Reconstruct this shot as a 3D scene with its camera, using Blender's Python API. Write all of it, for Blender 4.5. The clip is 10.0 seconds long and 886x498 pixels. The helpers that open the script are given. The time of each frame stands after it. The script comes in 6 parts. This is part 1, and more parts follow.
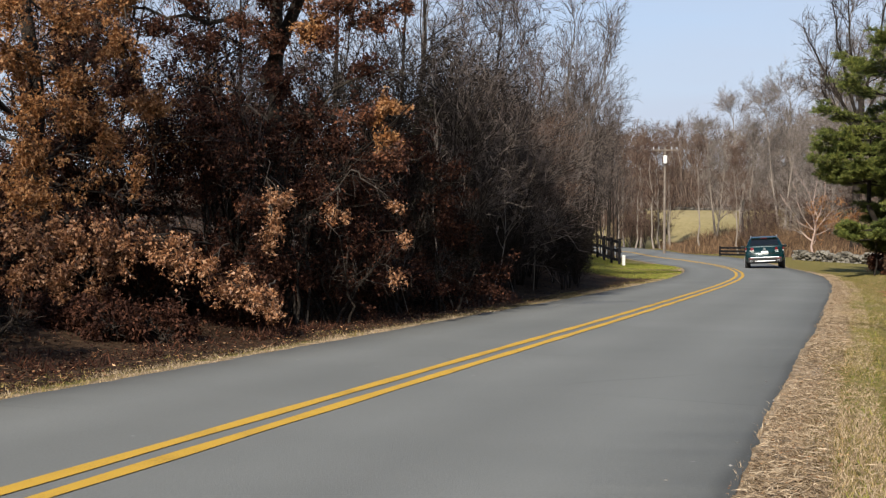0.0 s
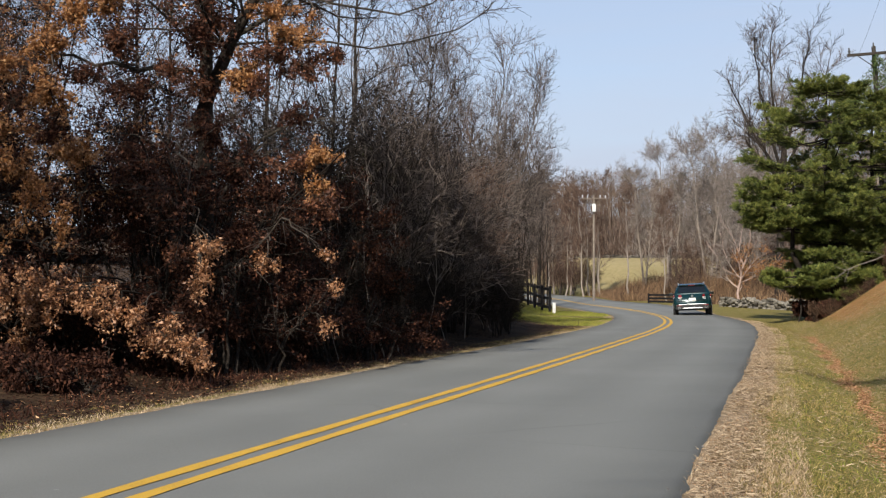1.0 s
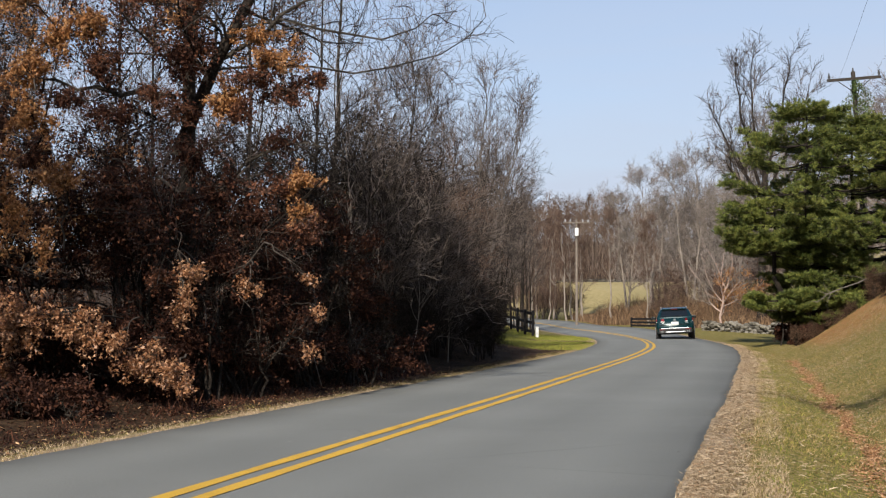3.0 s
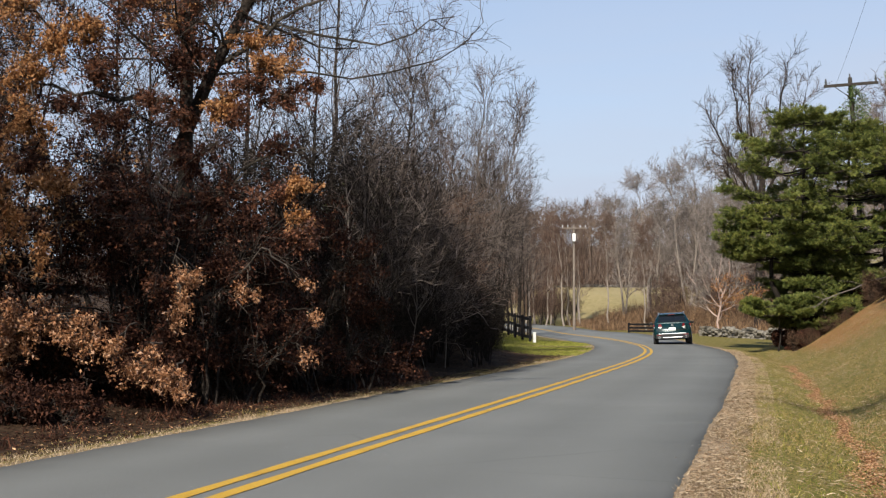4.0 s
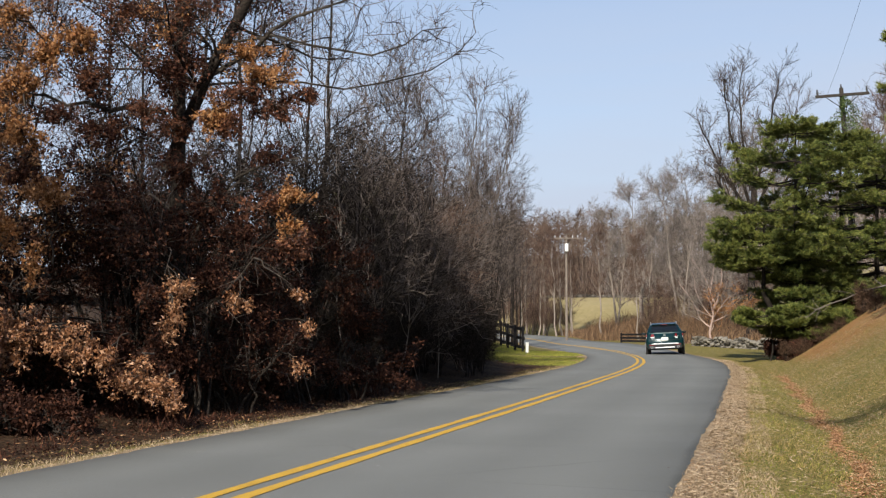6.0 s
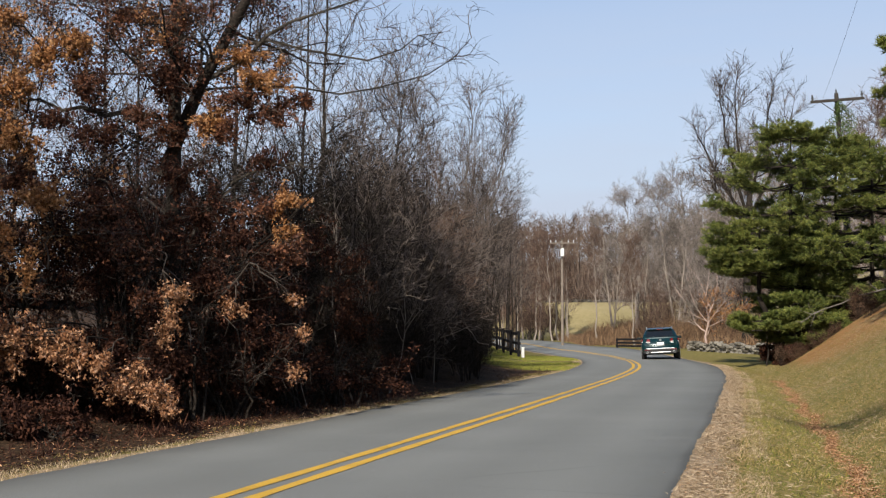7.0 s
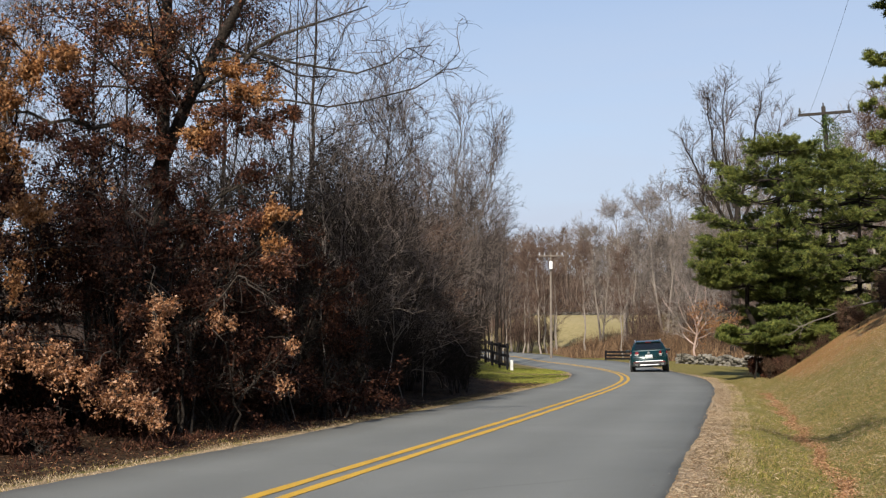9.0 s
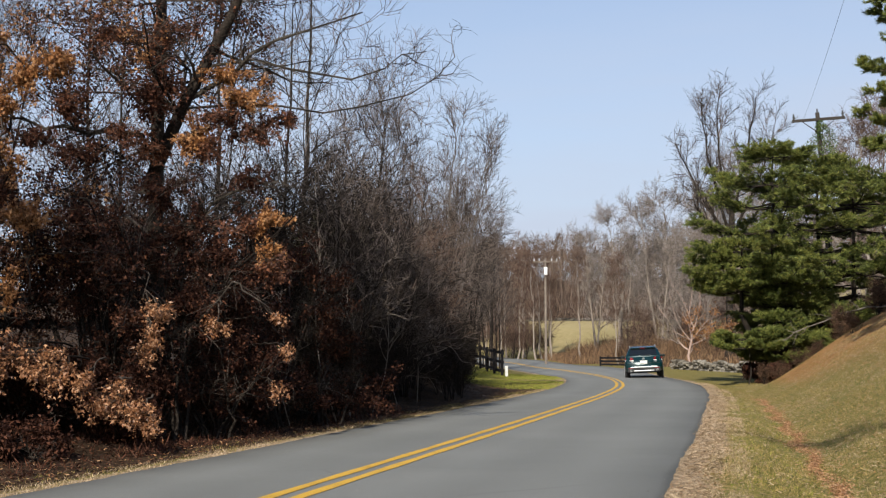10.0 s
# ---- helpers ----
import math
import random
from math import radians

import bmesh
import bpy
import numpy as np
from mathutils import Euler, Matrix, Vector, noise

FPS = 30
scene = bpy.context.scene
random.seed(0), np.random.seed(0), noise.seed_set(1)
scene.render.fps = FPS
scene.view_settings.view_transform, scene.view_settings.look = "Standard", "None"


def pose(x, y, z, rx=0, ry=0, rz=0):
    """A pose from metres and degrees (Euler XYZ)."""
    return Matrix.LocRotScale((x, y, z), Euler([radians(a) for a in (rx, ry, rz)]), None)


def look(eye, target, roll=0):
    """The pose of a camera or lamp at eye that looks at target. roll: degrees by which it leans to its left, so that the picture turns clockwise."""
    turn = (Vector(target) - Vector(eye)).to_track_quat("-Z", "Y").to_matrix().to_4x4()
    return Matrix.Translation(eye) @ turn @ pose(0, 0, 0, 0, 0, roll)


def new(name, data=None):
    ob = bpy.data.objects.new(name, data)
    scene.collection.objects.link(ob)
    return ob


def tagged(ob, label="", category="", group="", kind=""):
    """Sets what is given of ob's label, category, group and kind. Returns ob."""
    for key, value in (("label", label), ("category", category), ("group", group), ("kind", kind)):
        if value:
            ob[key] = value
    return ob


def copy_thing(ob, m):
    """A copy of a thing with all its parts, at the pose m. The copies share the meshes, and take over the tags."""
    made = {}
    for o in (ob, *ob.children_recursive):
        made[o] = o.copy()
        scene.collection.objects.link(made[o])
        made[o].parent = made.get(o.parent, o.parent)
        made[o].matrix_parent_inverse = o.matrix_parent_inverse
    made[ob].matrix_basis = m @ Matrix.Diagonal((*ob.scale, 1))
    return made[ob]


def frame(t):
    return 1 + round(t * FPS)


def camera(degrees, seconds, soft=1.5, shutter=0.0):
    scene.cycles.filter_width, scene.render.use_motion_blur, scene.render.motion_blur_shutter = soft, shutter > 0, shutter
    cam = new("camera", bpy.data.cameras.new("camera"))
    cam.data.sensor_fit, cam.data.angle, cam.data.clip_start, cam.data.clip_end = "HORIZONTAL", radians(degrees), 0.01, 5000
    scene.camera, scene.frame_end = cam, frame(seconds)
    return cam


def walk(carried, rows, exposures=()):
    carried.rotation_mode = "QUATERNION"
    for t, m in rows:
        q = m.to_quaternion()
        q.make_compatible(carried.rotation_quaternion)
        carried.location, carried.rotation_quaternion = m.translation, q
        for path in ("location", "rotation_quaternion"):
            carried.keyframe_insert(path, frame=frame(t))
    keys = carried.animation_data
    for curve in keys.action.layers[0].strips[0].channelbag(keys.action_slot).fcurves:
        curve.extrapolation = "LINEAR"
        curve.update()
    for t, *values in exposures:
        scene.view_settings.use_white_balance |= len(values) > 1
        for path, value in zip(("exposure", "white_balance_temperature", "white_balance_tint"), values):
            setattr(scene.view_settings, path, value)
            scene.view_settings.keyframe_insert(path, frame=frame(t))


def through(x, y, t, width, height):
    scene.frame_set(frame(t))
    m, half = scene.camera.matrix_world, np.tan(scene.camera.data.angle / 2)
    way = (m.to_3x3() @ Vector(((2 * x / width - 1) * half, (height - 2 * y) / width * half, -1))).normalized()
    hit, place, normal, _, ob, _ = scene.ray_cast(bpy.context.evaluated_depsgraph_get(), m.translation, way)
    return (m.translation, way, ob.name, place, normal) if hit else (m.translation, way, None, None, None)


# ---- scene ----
cam = camera(40.0, 10.0, soft=1.25)
# seconds, yaw, pitch, roll: the camera turns on the spot, 1.08 m over the road
TURN = (
    (0.0, 5.48, -0.26, 0.44), (0.5, 3.61, 0.99, 0.31), (1.0, 2.25, 2.02, 0.24), (1.5, 1.91, 2.69, 0.21),
    (2.0, 1.77, 2.82, 0.20), (2.5, 1.58, 2.99, 0.16), (4.0, 1.33, 3.42, 0.15), (4.5, 1.25, 3.53, 0.13),
    (5.0, 1.14, 3.66, 0.14), (5.5, 1.06, 3.79, 0.13), (7.0, 0.78, 4.13, 0.09), (7.5, 0.66, 4.29, 0.08),
    (8.0, 0.54, 4.44, 0.08), (8.5, 0.41, 4.56, 0.08), (9.0, 0.25, 4.73, 0.05), (9.5, 0.12, 4.89, 0.02),
    (10.0, 0.00, 5.01, 0.00))
walk(cam, [(t, pose(0, 0, 1.08, 90, 0, yaw) @ pose(0, 0, 0, pitch, 0, 0) @ pose(0, 0, 0, 0, 0, roll)) for t, yaw, pitch, roll in TURN])

# ---- light ----
SUN_HEADING, SUN_HEIGHT = 15.5, 33.0     # where its light travels, in degrees right of +y; its elevation
scene.view_settings.exposure = 0.4
world = bpy.data.worlds.new("world")
scene.world = world
world.use_nodes = True
wn, wl = world.node_tree.nodes, world.node_tree.links
sky = wn.new("ShaderNodeTexSky")
sky.sky_type, sky.sun_disc = "NISHITA", False
sky.sun_elevation, sky.sun_rotation = radians(SUN_HEIGHT), radians(180 + SUN_HEADING)
sky.air_density, sky.dust_density, sky.ozone_density = 1.0, 0.8, 3.0
wn["Background"].inputs["Strength"].default_value = 0.115
# thin high cloud
wc = wn.new("ShaderNodeTexCoord")
wm = wn.new("ShaderNodeMapping")
wm.inputs["Scale"].default_value = (1.2, 1.2, 7.0)
wz = wn.new("ShaderNodeTexNoise")
wz.inputs["Scale"].default_value, wz.inputs["Detail"].default_value = 2.2, 6.0
wr = wn.new("ShaderNodeMapRange")
wr.inputs["From Min"].default_value, wr.inputs["From Max"].default_value = 0.30, 0.70
wr.inputs["To Min"].default_value, wr.inputs["To Max"].default_value = 0.68, 0.97
wx = wn.new("ShaderNodeMix")
wx.data_type = "RGBA"
wx.inputs["B"].default_value = (3.85, 4.25, 5.15, 1)
wl.new(wc.outputs["Generated"], wm.inputs["Vector"])
wl.new(wm.outputs["Vector"], wz.inputs["Vector"])
wl.new(wz.outputs["Fac"], wr.inputs["Value"])
ws, wh, wp = wn.new("ShaderNodeSeparateXYZ"), wn.new("ShaderNodeMapRange"), wn.new("ShaderNodeMath")
wh.inputs["From Min"].default_value, wh.inputs["From Max"].default_value = 0.14, 0.54
wh.inputs["To Min"].default_value, wh.inputs["To Max"].default_value = 1.0, 0.0
wp.operation = "MULTIPLY"
wl.new(wc.outputs["Generated"], ws.inputs["Vector"])
wl.new(ws.outputs["Z"], wh.inputs["Value"])
wl.new(wr.outputs["Result"], wp.inputs[0])
wl.new(wh.outputs["Result"], wp.inputs[1])
wl.new(wp.outputs[0], wx.inputs["Factor"])
wl.new(sky.outputs["Color"], wx.inputs["A"])
wl.new(wx.outputs["Result"], wn["Background"].inputs["Color"])

sun = new("sun", bpy.data.lights.new("sun", "SUN"))
sun.data.energy, sun.data.angle, sun.data.color = 5.0, radians(0.53), (1.0, 0.925, 0.80)
sh, se = radians(SUN_HEADING), radians(SUN_HEIGHT)
sun.matrix_world = look((0, 0, 60), (math.sin(sh) * math.cos(se), math.cos(sh) * math.cos(se), 60 - math.sin(se)))

# ---- materials ----


def material(name, colors, scale=3.0, fine=40.0, rough=0.8, metal=0.0, bump=0.3, bump_scale=60.0, island=0.0, contrast=(0.35, 0.65), through=0.0, coords="Object", spec=0.3, obrand=0.0):
    """Noise at two scales between two or three colours, with relief; island: how much single pieces differ."""
    m = bpy.data.materials.new(name)
    m.use_nodes = True
    nt = m.node_tree
    n, l = nt.nodes, nt.links
    b = n["Principled BSDF"]
    b.inputs["Roughness"].default_value, b.inputs["Metallic"].default_value = rough, metal
    b.inputs["Specular IOR Level"].default_value = spec
    tc = n.new("ShaderNodeTexCoord")
    big, small = n.new("ShaderNodeTexNoise"), n.new("ShaderNodeTexNoise")
    big.inputs["Scale"].default_value, big.inputs["Detail"].default_value = scale, 5
    small.inputs["Scale"].default_value, small.inputs["Detail"].default_value = fine, 3
    for q in (big, small):
        l.new(tc.outputs[coords], q.inputs["Vector"])
    ad = n.new("ShaderNodeMath")
    ad.operation = "MULTIPLY_ADD"
    ad.inputs[1].default_value = 0.5
    half = n.new("ShaderNodeMath")
    half.operation = "MULTIPLY"
    half.inputs[1].default_value = 0.5
    l.new(big.outputs["Fac"], half.inputs[0])
    l.new(small.outputs["Fac"], ad.inputs[0])
    l.new(half.outputs[0], ad.inputs[2])
    last = ad.outputs[0]
    if island or obrand:
        g = n.new("ShaderNodeNewGeometry" if island else "ShaderNodeObjectInfo")
        mx = n.new("ShaderNodeMix")
        mx.inputs["Factor"].default_value = island or obrand
        l.new(last, mx.inputs["A"])
        l.new(g.outputs["Random Per Island" if island else "Random"], mx.inputs["B"])
        last = mx.outputs["Result"]
        contrast = (0.12, 0.88) if island > 0.6 else contrast
    ramp = n.new("ShaderNodeValToRGB")
    ramp.color_ramp.elements[0].position, ramp.color_ramp.elements[1].position = contrast
    ramp.color_ramp.elements[0].color, ramp.color_ramp.elements[1].color = (*colors[0], 1), (*colors[-1], 1)
    for i, c in enumerate(colors[1:-1]):
        e = ramp.color_ramp.elements.new(contrast[0] + (contrast[1] - contrast[0]) * (i + 1) / (len(colors) - 1))
        e.color = (*c, 1)
    l.new(last, ramp.inputs["Fac"])
    l.new(ramp.outputs["Color"], b.inputs["Base Color"])
    if bump:
        bn = n.new("ShaderNodeTexNoise")
        bn.inputs["Scale"].default_value, bn.inputs["Detail"].default_value = bump_scale, 4
        bp = n.new("ShaderNodeBump")
        bp.inputs["Strength"].default_value, bp.inputs["Distance"].default_value = bump, 0.02
        l.new(tc.outputs[coords], bn.inputs["Vector"])
        l.new(bn.outputs["Fac"], bp.inputs["Height"])
        l.new(bp.outputs["Normal"], b.inputs["Normal"])
    if through:
        tr = n.new("ShaderNodeBsdfTranslucent")
        ms = n.new("ShaderNodeMixShader")
        ms.inputs["Fac"].default_value = through
        l.new(ramp.outputs["Color"], tr.inputs["Color"])
        l.new(b.outputs["BSDF"], ms.inputs[1])
        l.new(tr.outputs["BSDF"], ms.inputs[2])
        l.new(ms.outputs["Shader"], n["Material Output"].inputs["Surface"])
    return m


def road_surface():
    """Worn asphalt: polished wheel tracks, dark crumbling edges, blotches, fine cracks and pale specks."""
    m = material("asphalt", [(0.118, 0.121, 0.115), (0.155, 0.158, 0.149), (0.203, 0.205, 0.193)], 0.35, 75, 0.85, bump=0.25, bump_scale=120, contrast=(0.22, 0.78))
    n, l = m.node_tree.nodes, m.node_tree.links
    b = n["Principled BSDF"]
    last = b.inputs["Base Color"].links[0].from_socket
    tc, at = n.new("ShaderNodeTexCoord"), n.new("ShaderNodeAttribute")
    at.attribute_name = "across"
    wear = n.new("ShaderNodeValToRGB")
    while len(wear.color_ramp.elements) < 10:
        wear.color_ramp.elements.new(0.5)
    for e, (p, v) in zip(wear.color_ramp.elements, ((0.0, 0.74), (0.03, 0.93), (0.17, 1.06), (0.28, 0.95), (0.40, 0.98), (0.56, 1.07), (0.68, 0.94), (0.83, 1.06), (0.982, 1.0), (0.997, 0.66))):
        e.position, e.color = p, (v * 0.8, v * 0.8, v * 0.8, 1)
    jog, mv = n.new("ShaderNodeTexNoise"), n.new("ShaderNodeMath")
    jog.inputs["Scale"].default_value, jog.inputs["Detail"].default_value = 0.5, 4
    mv.operation = "MULTIPLY_ADD"
    mv.inputs[1].default_value = 0.03
    l.new(tc.outputs["Object"], jog.inputs["Vector"])
    l.new(jog.outputs["Fac"], mv.inputs[0])
    l.new(at.outputs["Fac"], mv.inputs[2])
    sh = n.new("ShaderNodeMath")
    sh.operation = "SUBTRACT"
    sh.inputs[1].default_value = 0.015
    l.new(mv.outputs[0], sh.inputs[0])
    l.new(sh.outputs[0], wear.inputs["Fac"])
    crack, warp, thin, some = n.new("ShaderNodeTexVoronoi"), n.new("ShaderNodeTexNoise"), n.new("ShaderNodeMapRange"), n.new("ShaderNodeMapRange")
    crack.feature = "DISTANCE_TO_EDGE"
    crack.inputs["Scale"].default_value = 0.38
    warp.inputs["Scale"].default_value, warp.inputs["Detail"].default_value = 1.7, 5
    mixv = n.new("ShaderNodeMix")
    mixv.data_type = "VECTOR"
    mixv.inputs["Factor"].default_value = 0.12
    l.new(tc.outputs["Object"], warp.inputs["Vector"])
    l.new(tc.outputs["Object"], mixv.inputs[4])
    l.new(warp.outputs["Color"], mixv.inputs[5])
    l.new(mixv.outputs[1], crack.inputs["Vector"])
    thin.inputs["From Min"].default_value, thin.inputs["From Max"].default_value = 0.0, 0.007
    thin.inputs["To Min"].default_value, thin.inputs["To Max"].default_value = 0.82, 1.0
    l.new(crack.outputs["Distance"], thin.inputs["Value"])
    some.inputs["From Min"].default_value, some.inputs["From Max"].default_value = 0.52, 0.6
    part_of = n.new("ShaderNodeTexNoise")
    part_of.inputs["Scale"].default_value = 0.16
    l.new(tc.outputs["Object"], part_of.inputs["Vector"])
    l.new(part_of.outputs["Fac"], some.inputs["Value"])
    line = n.new("ShaderNodeMix")
    line.inputs["A"].default_value = 1.0
    l.new(some.outputs["Result"], line.inputs["Factor"])
    l.new(thin.outputs["Result"], line.inputs["B"])
    speck, dots = n.new("ShaderNodeTexVoronoi"), n.new("ShaderNodeMapRange")
    speck.inputs["Scale"].default_value = 3.2
    dots.inputs["From Min"].default_value, dots.inputs["From Max"].default_value = 0.03, 0.055
    dots.inputs["To Min"].default_value, dots.inputs["To Max"].default_value = 1.55, 1.0
    l.new(tc.outputs["Object"], speck.inputs["Vector"])
    l.new(speck.outputs["Distance"], dots.inputs["Value"])
    for fac, gain in ((wear.outputs["Color"], 1.36), (line.outputs["Result"], 1.0), (dots.outputs["Result"], 1.0)):
        mul = n.new("ShaderNodeVectorMath")
        mul.operation = "MULTIPLY"
        l.new(last, mul.inputs[0])
        l.new(fac, mul.inputs[1])
        up = n.new("ShaderNodeVectorMath")
        up.operation = "SCALE"
        up.inputs["Scale"].default_value = gain
        l.new(mul.outputs[0], up.inputs[0])
        last = up.outputs[0]
    l.new(last, b.inputs["Base Color"])
    return m


asphalt = road_surface()
yellow = material("yellow_paint", [(0.38, 0.225, 0.04), (0.58, 0.345, 0.045)], 2.5, 60, 0.7, bump=0.3, bump_scale=200, contrast=(0.3, 0.5))
bark = material("bark", [(0.011, 0.009, 0.0075), (0.025, 0.02, 0.0165), (0.055, 0.045, 0.037)], 5, 40, 0.95, bump=0.8, bump_scale=45, spec=0.1)
twig = material("twig_bark", [(0.022, 0.017, 0.014), (0.06, 0.047, 0.039), (0.16, 0.13, 0.11)], 0.6, 8, 0.9, bump=0, island=0.5, spec=0.15)
# twig bark darkened to stand in for the shade inside wood and thicket
shaded_twig = material("shaded_twig_bark", [(0.011, 0.009, 0.007), (0.025, 0.020, 0.017), (0.07, 0.057, 0.048)], 0.6, 8, 0.95, bump=0, island=0.5, spec=0.05)
brown_twig = material("brown_twig_bark", [(0.03, 0.018, 0.012), (0.08, 0.048, 0.031), (0.17, 0.108, 0.07)], 0.6, 8, 0.95, bump=0, island=0.5, spec=0.05)
twig_red = material("reddish_twig_bark", [(0.05, 0.03, 0.023), (0.11, 0.07, 0.052), (0.19, 0.13, 0.10)], 0.5, 8, 0.9, bump=0, island=0.5, spec=0.15)
thicket_twig = material("thicket_twig_bark", [(0.03, 0.023, 0.019), (0.082, 0.064, 0.054), (0.19, 0.155, 0.135)], 0.5, 6, 0.9, bump=0, island=0.6, spec=0.15)
# flatter and greyer: the haze of distance is mixed into this colour
hazed_twig = material("hazed_twig_bark", [(0.066, 0.047, 0.036), (0.122, 0.087, 0.066), (0.19, 0.142, 0.112)], 0.05, 2, 0.9, bump=0, island=0.5, spec=0.1)
# the oak's sunlit limbs take this; its trunk takes bark, darkened for leaf shade
oak_bark = material("oak_bark", [(0.018, 0.015, 0.012), (0.045, 0.038, 0.031), (0.105, 0.09, 0.074)], 5, 40, 0.95, bump=0.6, bump_scale=45, spec=0.1)
oak_twig = material("oak_twig_bark", [(0.014, 0.011, 0.009), (0.035, 0.028, 0.023), (0.095, 0.078, 0.065)], 0.6, 8, 0.95, bump=0, island=0.5, spec=0.1)
grey_bark = material("grey_bark", [(0.07, 0.058, 0.05), (0.14, 0.12, 0.105), (0.22, 0.195, 0.175)], 3, 25, 0.95, bump=0.6, bump_scale=30, spec=0.1)
pale_twig = material("pale_twig_bark", [(0.10, 0.08, 0.07), (0.20, 0.17, 0.15), (0.33, 0.285, 0.255)], 0.4, 6, 0.9, bump=0, island=0.5, spec=0.15)
# pole wood darkened to read as a silhouette against the sky
silhouette_wood = material("silhouette_pole_wood", [(0.03, 0.026, 0.022), (0.06, 0.052, 0.045)], 3, 40, 0.9, bump=0.4, spec=0.1)
white_bark = material("birch_bark", [(0.27, 0.185, 0.15), (0.50, 0.38, 0.325)], 3, 30, 0.9, bump=0.3, bump_scale=30, spec=0.15)
pale_bark = material("pale_bark", [(0.17, 0.138, 0.115), (0.32, 0.275, 0.235)], 3, 30, 0.9, bump=0.4, bump_scale=30, spec=0.15)
# orange where sprays catch sun, maroon inside: leaf colour also carries crown shade
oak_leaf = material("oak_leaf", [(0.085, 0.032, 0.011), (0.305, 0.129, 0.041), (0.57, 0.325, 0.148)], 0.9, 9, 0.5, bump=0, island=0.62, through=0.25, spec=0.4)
shaded_leaf = material("shaded_maroon_leaf", [(0.013, 0.005, 0.0035), (0.036, 0.0145, 0.0095), (0.13, 0.054, 0.031)], 0.9, 9, 0.7, bump=0, island=0.62, through=0.1, spec=0.12)
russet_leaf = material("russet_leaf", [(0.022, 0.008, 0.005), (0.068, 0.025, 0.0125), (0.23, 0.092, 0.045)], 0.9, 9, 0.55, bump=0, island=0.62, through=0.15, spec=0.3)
pale_leaf = material("tan_leaf", [(0.07, 0.028, 0.011), (0.28, 0.122, 0.053), (0.54, 0.31, 0.17)], 0.9, 9, 0.45, bump=0, island=0.62, through=0.2, spec=0.5)
litter = material("fallen_leaf", [(0.12, 0.055, 0.025), (0.32, 0.155, 0.07), (0.56, 0.35, 0.2)], 0.9, 9, 0.8, bump=0, island=0.8)
# fallen leaves with the shade under the trees put into their colour
shaded_litter = material("shaded_fallen_leaf", [(0.016, 0.009, 0.005), (0.042, 0.022, 0.012), (0.12, 0.064, 0.034)], 0.9, 9, 0.8, bump=0, island=0.8)
vine_leaf = material("vine_leaf", [(0.03, 0.06, 0.015), (0.07, 0.11, 0.03), (0.13, 0.17, 0.05)], 0.9, 6, 0.5, bump=0, island=0.6, through=0.2)
needle = material("pine_needle", [(0.034, 0.052, 0.014), (0.115, 0.146, 0.032), (0.28, 0.285, 0.068)], 0.35, 2.5, 0.55, bump=0, island=0.35, through=0.15)
grass = material("grass_blade", [(0.048, 0.060, 0.012), (0.195, 0.157, 0.042), (0.52, 0.375, 0.165)], 0.7, 6, 0.8, bump=0, island=0.72, through=0.2)
green_grass = material("green_grass_blade", [(0.11, 0.14, 0.02), (0.24, 0.25, 0.04), (0.40, 0.37, 0.08)], 0.3, 4, 0.8, bump=0, island=0.5, through=0.25)
dry_grass = material("dry_grass_blade", [(0.115, 0.078, 0.045), (0.375, 0.272, 0.168), (0.61, 0.485, 0.335)], 0.6, 6, 0.85, bump=0, island=0.7, through=0.15)
brush = material("dry_brush", [(0.05, 0.029, 0.018), (0.135, 0.074, 0.04), (0.235, 0.15, 0.084)], 0.15, 4, 0.9, bump=0, island=0.6)
fence_black = material("black_fence_paint", [(0.006, 0.006, 0.007), (0.014, 0.013, 0.014)], 4, 50, 0.75, bump=0.3, spec=0.1)
pole_wood = material("weathered_pole_wood", [(0.13, 0.105, 0.085), (0.24, 0.20, 0.165)], 3, 40, 0.9, bump=0.4)
stone = material("field_stone", [(0.06, 0.053, 0.042), (0.12, 0.108, 0.087), (0.20, 0.182, 0.15)], 2, 25, 0.95, bump=0.6, bump_scale=20, obrand=0.5)
dark_stone = material("dark_field_stone", [(0.035, 0.031, 0.026), (0.075, 0.067, 0.056), (0.14, 0.125, 0.106)], 2, 25, 0.95, bump=0.6, bump_scale=20, obrand=0.5)
pebble = material("pebble", [(0.08, 0.075, 0.068), (0.16, 0.15, 0.135), (0.26, 0.24, 0.215)], 2, 25, 0.95, bump=0, island=0.8)
white_paint = material("white_paint", [(0.72, 0.71, 0.68), (0.82, 0.81, 0.79)], 3, 30, 0.5, bump=0.1)
grey_metal = material("galvanised_metal", [(0.42, 0.43, 0.44), (0.55, 0.56, 0.57)], 5, 60, 0.45, 0.7, bump=0.05)
wire_metal = material("wire", [(0.05, 0.05, 0.052), (0.08, 0.08, 0.083)], 5, 60, 0.6, 0.3, bump=0)

# ---- mesh tools ----


def raw_mesh(name, verts, faces, mat, smooth=False):
    """A mesh from arrays: verts (n, 3), faces (m, 3 or 4)."""
    verts, faces = np.asarray(verts, np.float32), np.asarray(faces, np.int32)
    me = bpy.data.meshes.new(name)
    k = faces.shape[1]
    me.vertices.add(len(verts))
    me.vertices.foreach_set("co", verts.ravel())
    me.loops.add(faces.size)
    me.loops.foreach_set("vertex_index", faces.ravel())
    me.polygons.add(len(faces))
    me.polygons.foreach_set("loop_start", np.arange(len(faces), dtype=np.int32) * k)
    me.polygons.foreach_set("use_smooth", np.full(len(faces), smooth))
    me.materials.append(mat)
    me.update(calc_edges=True)
    return me


def child(name, me, parent, label=""):
    ob = new(name, me)
    ob.parent = parent
    return tagged(ob, label)


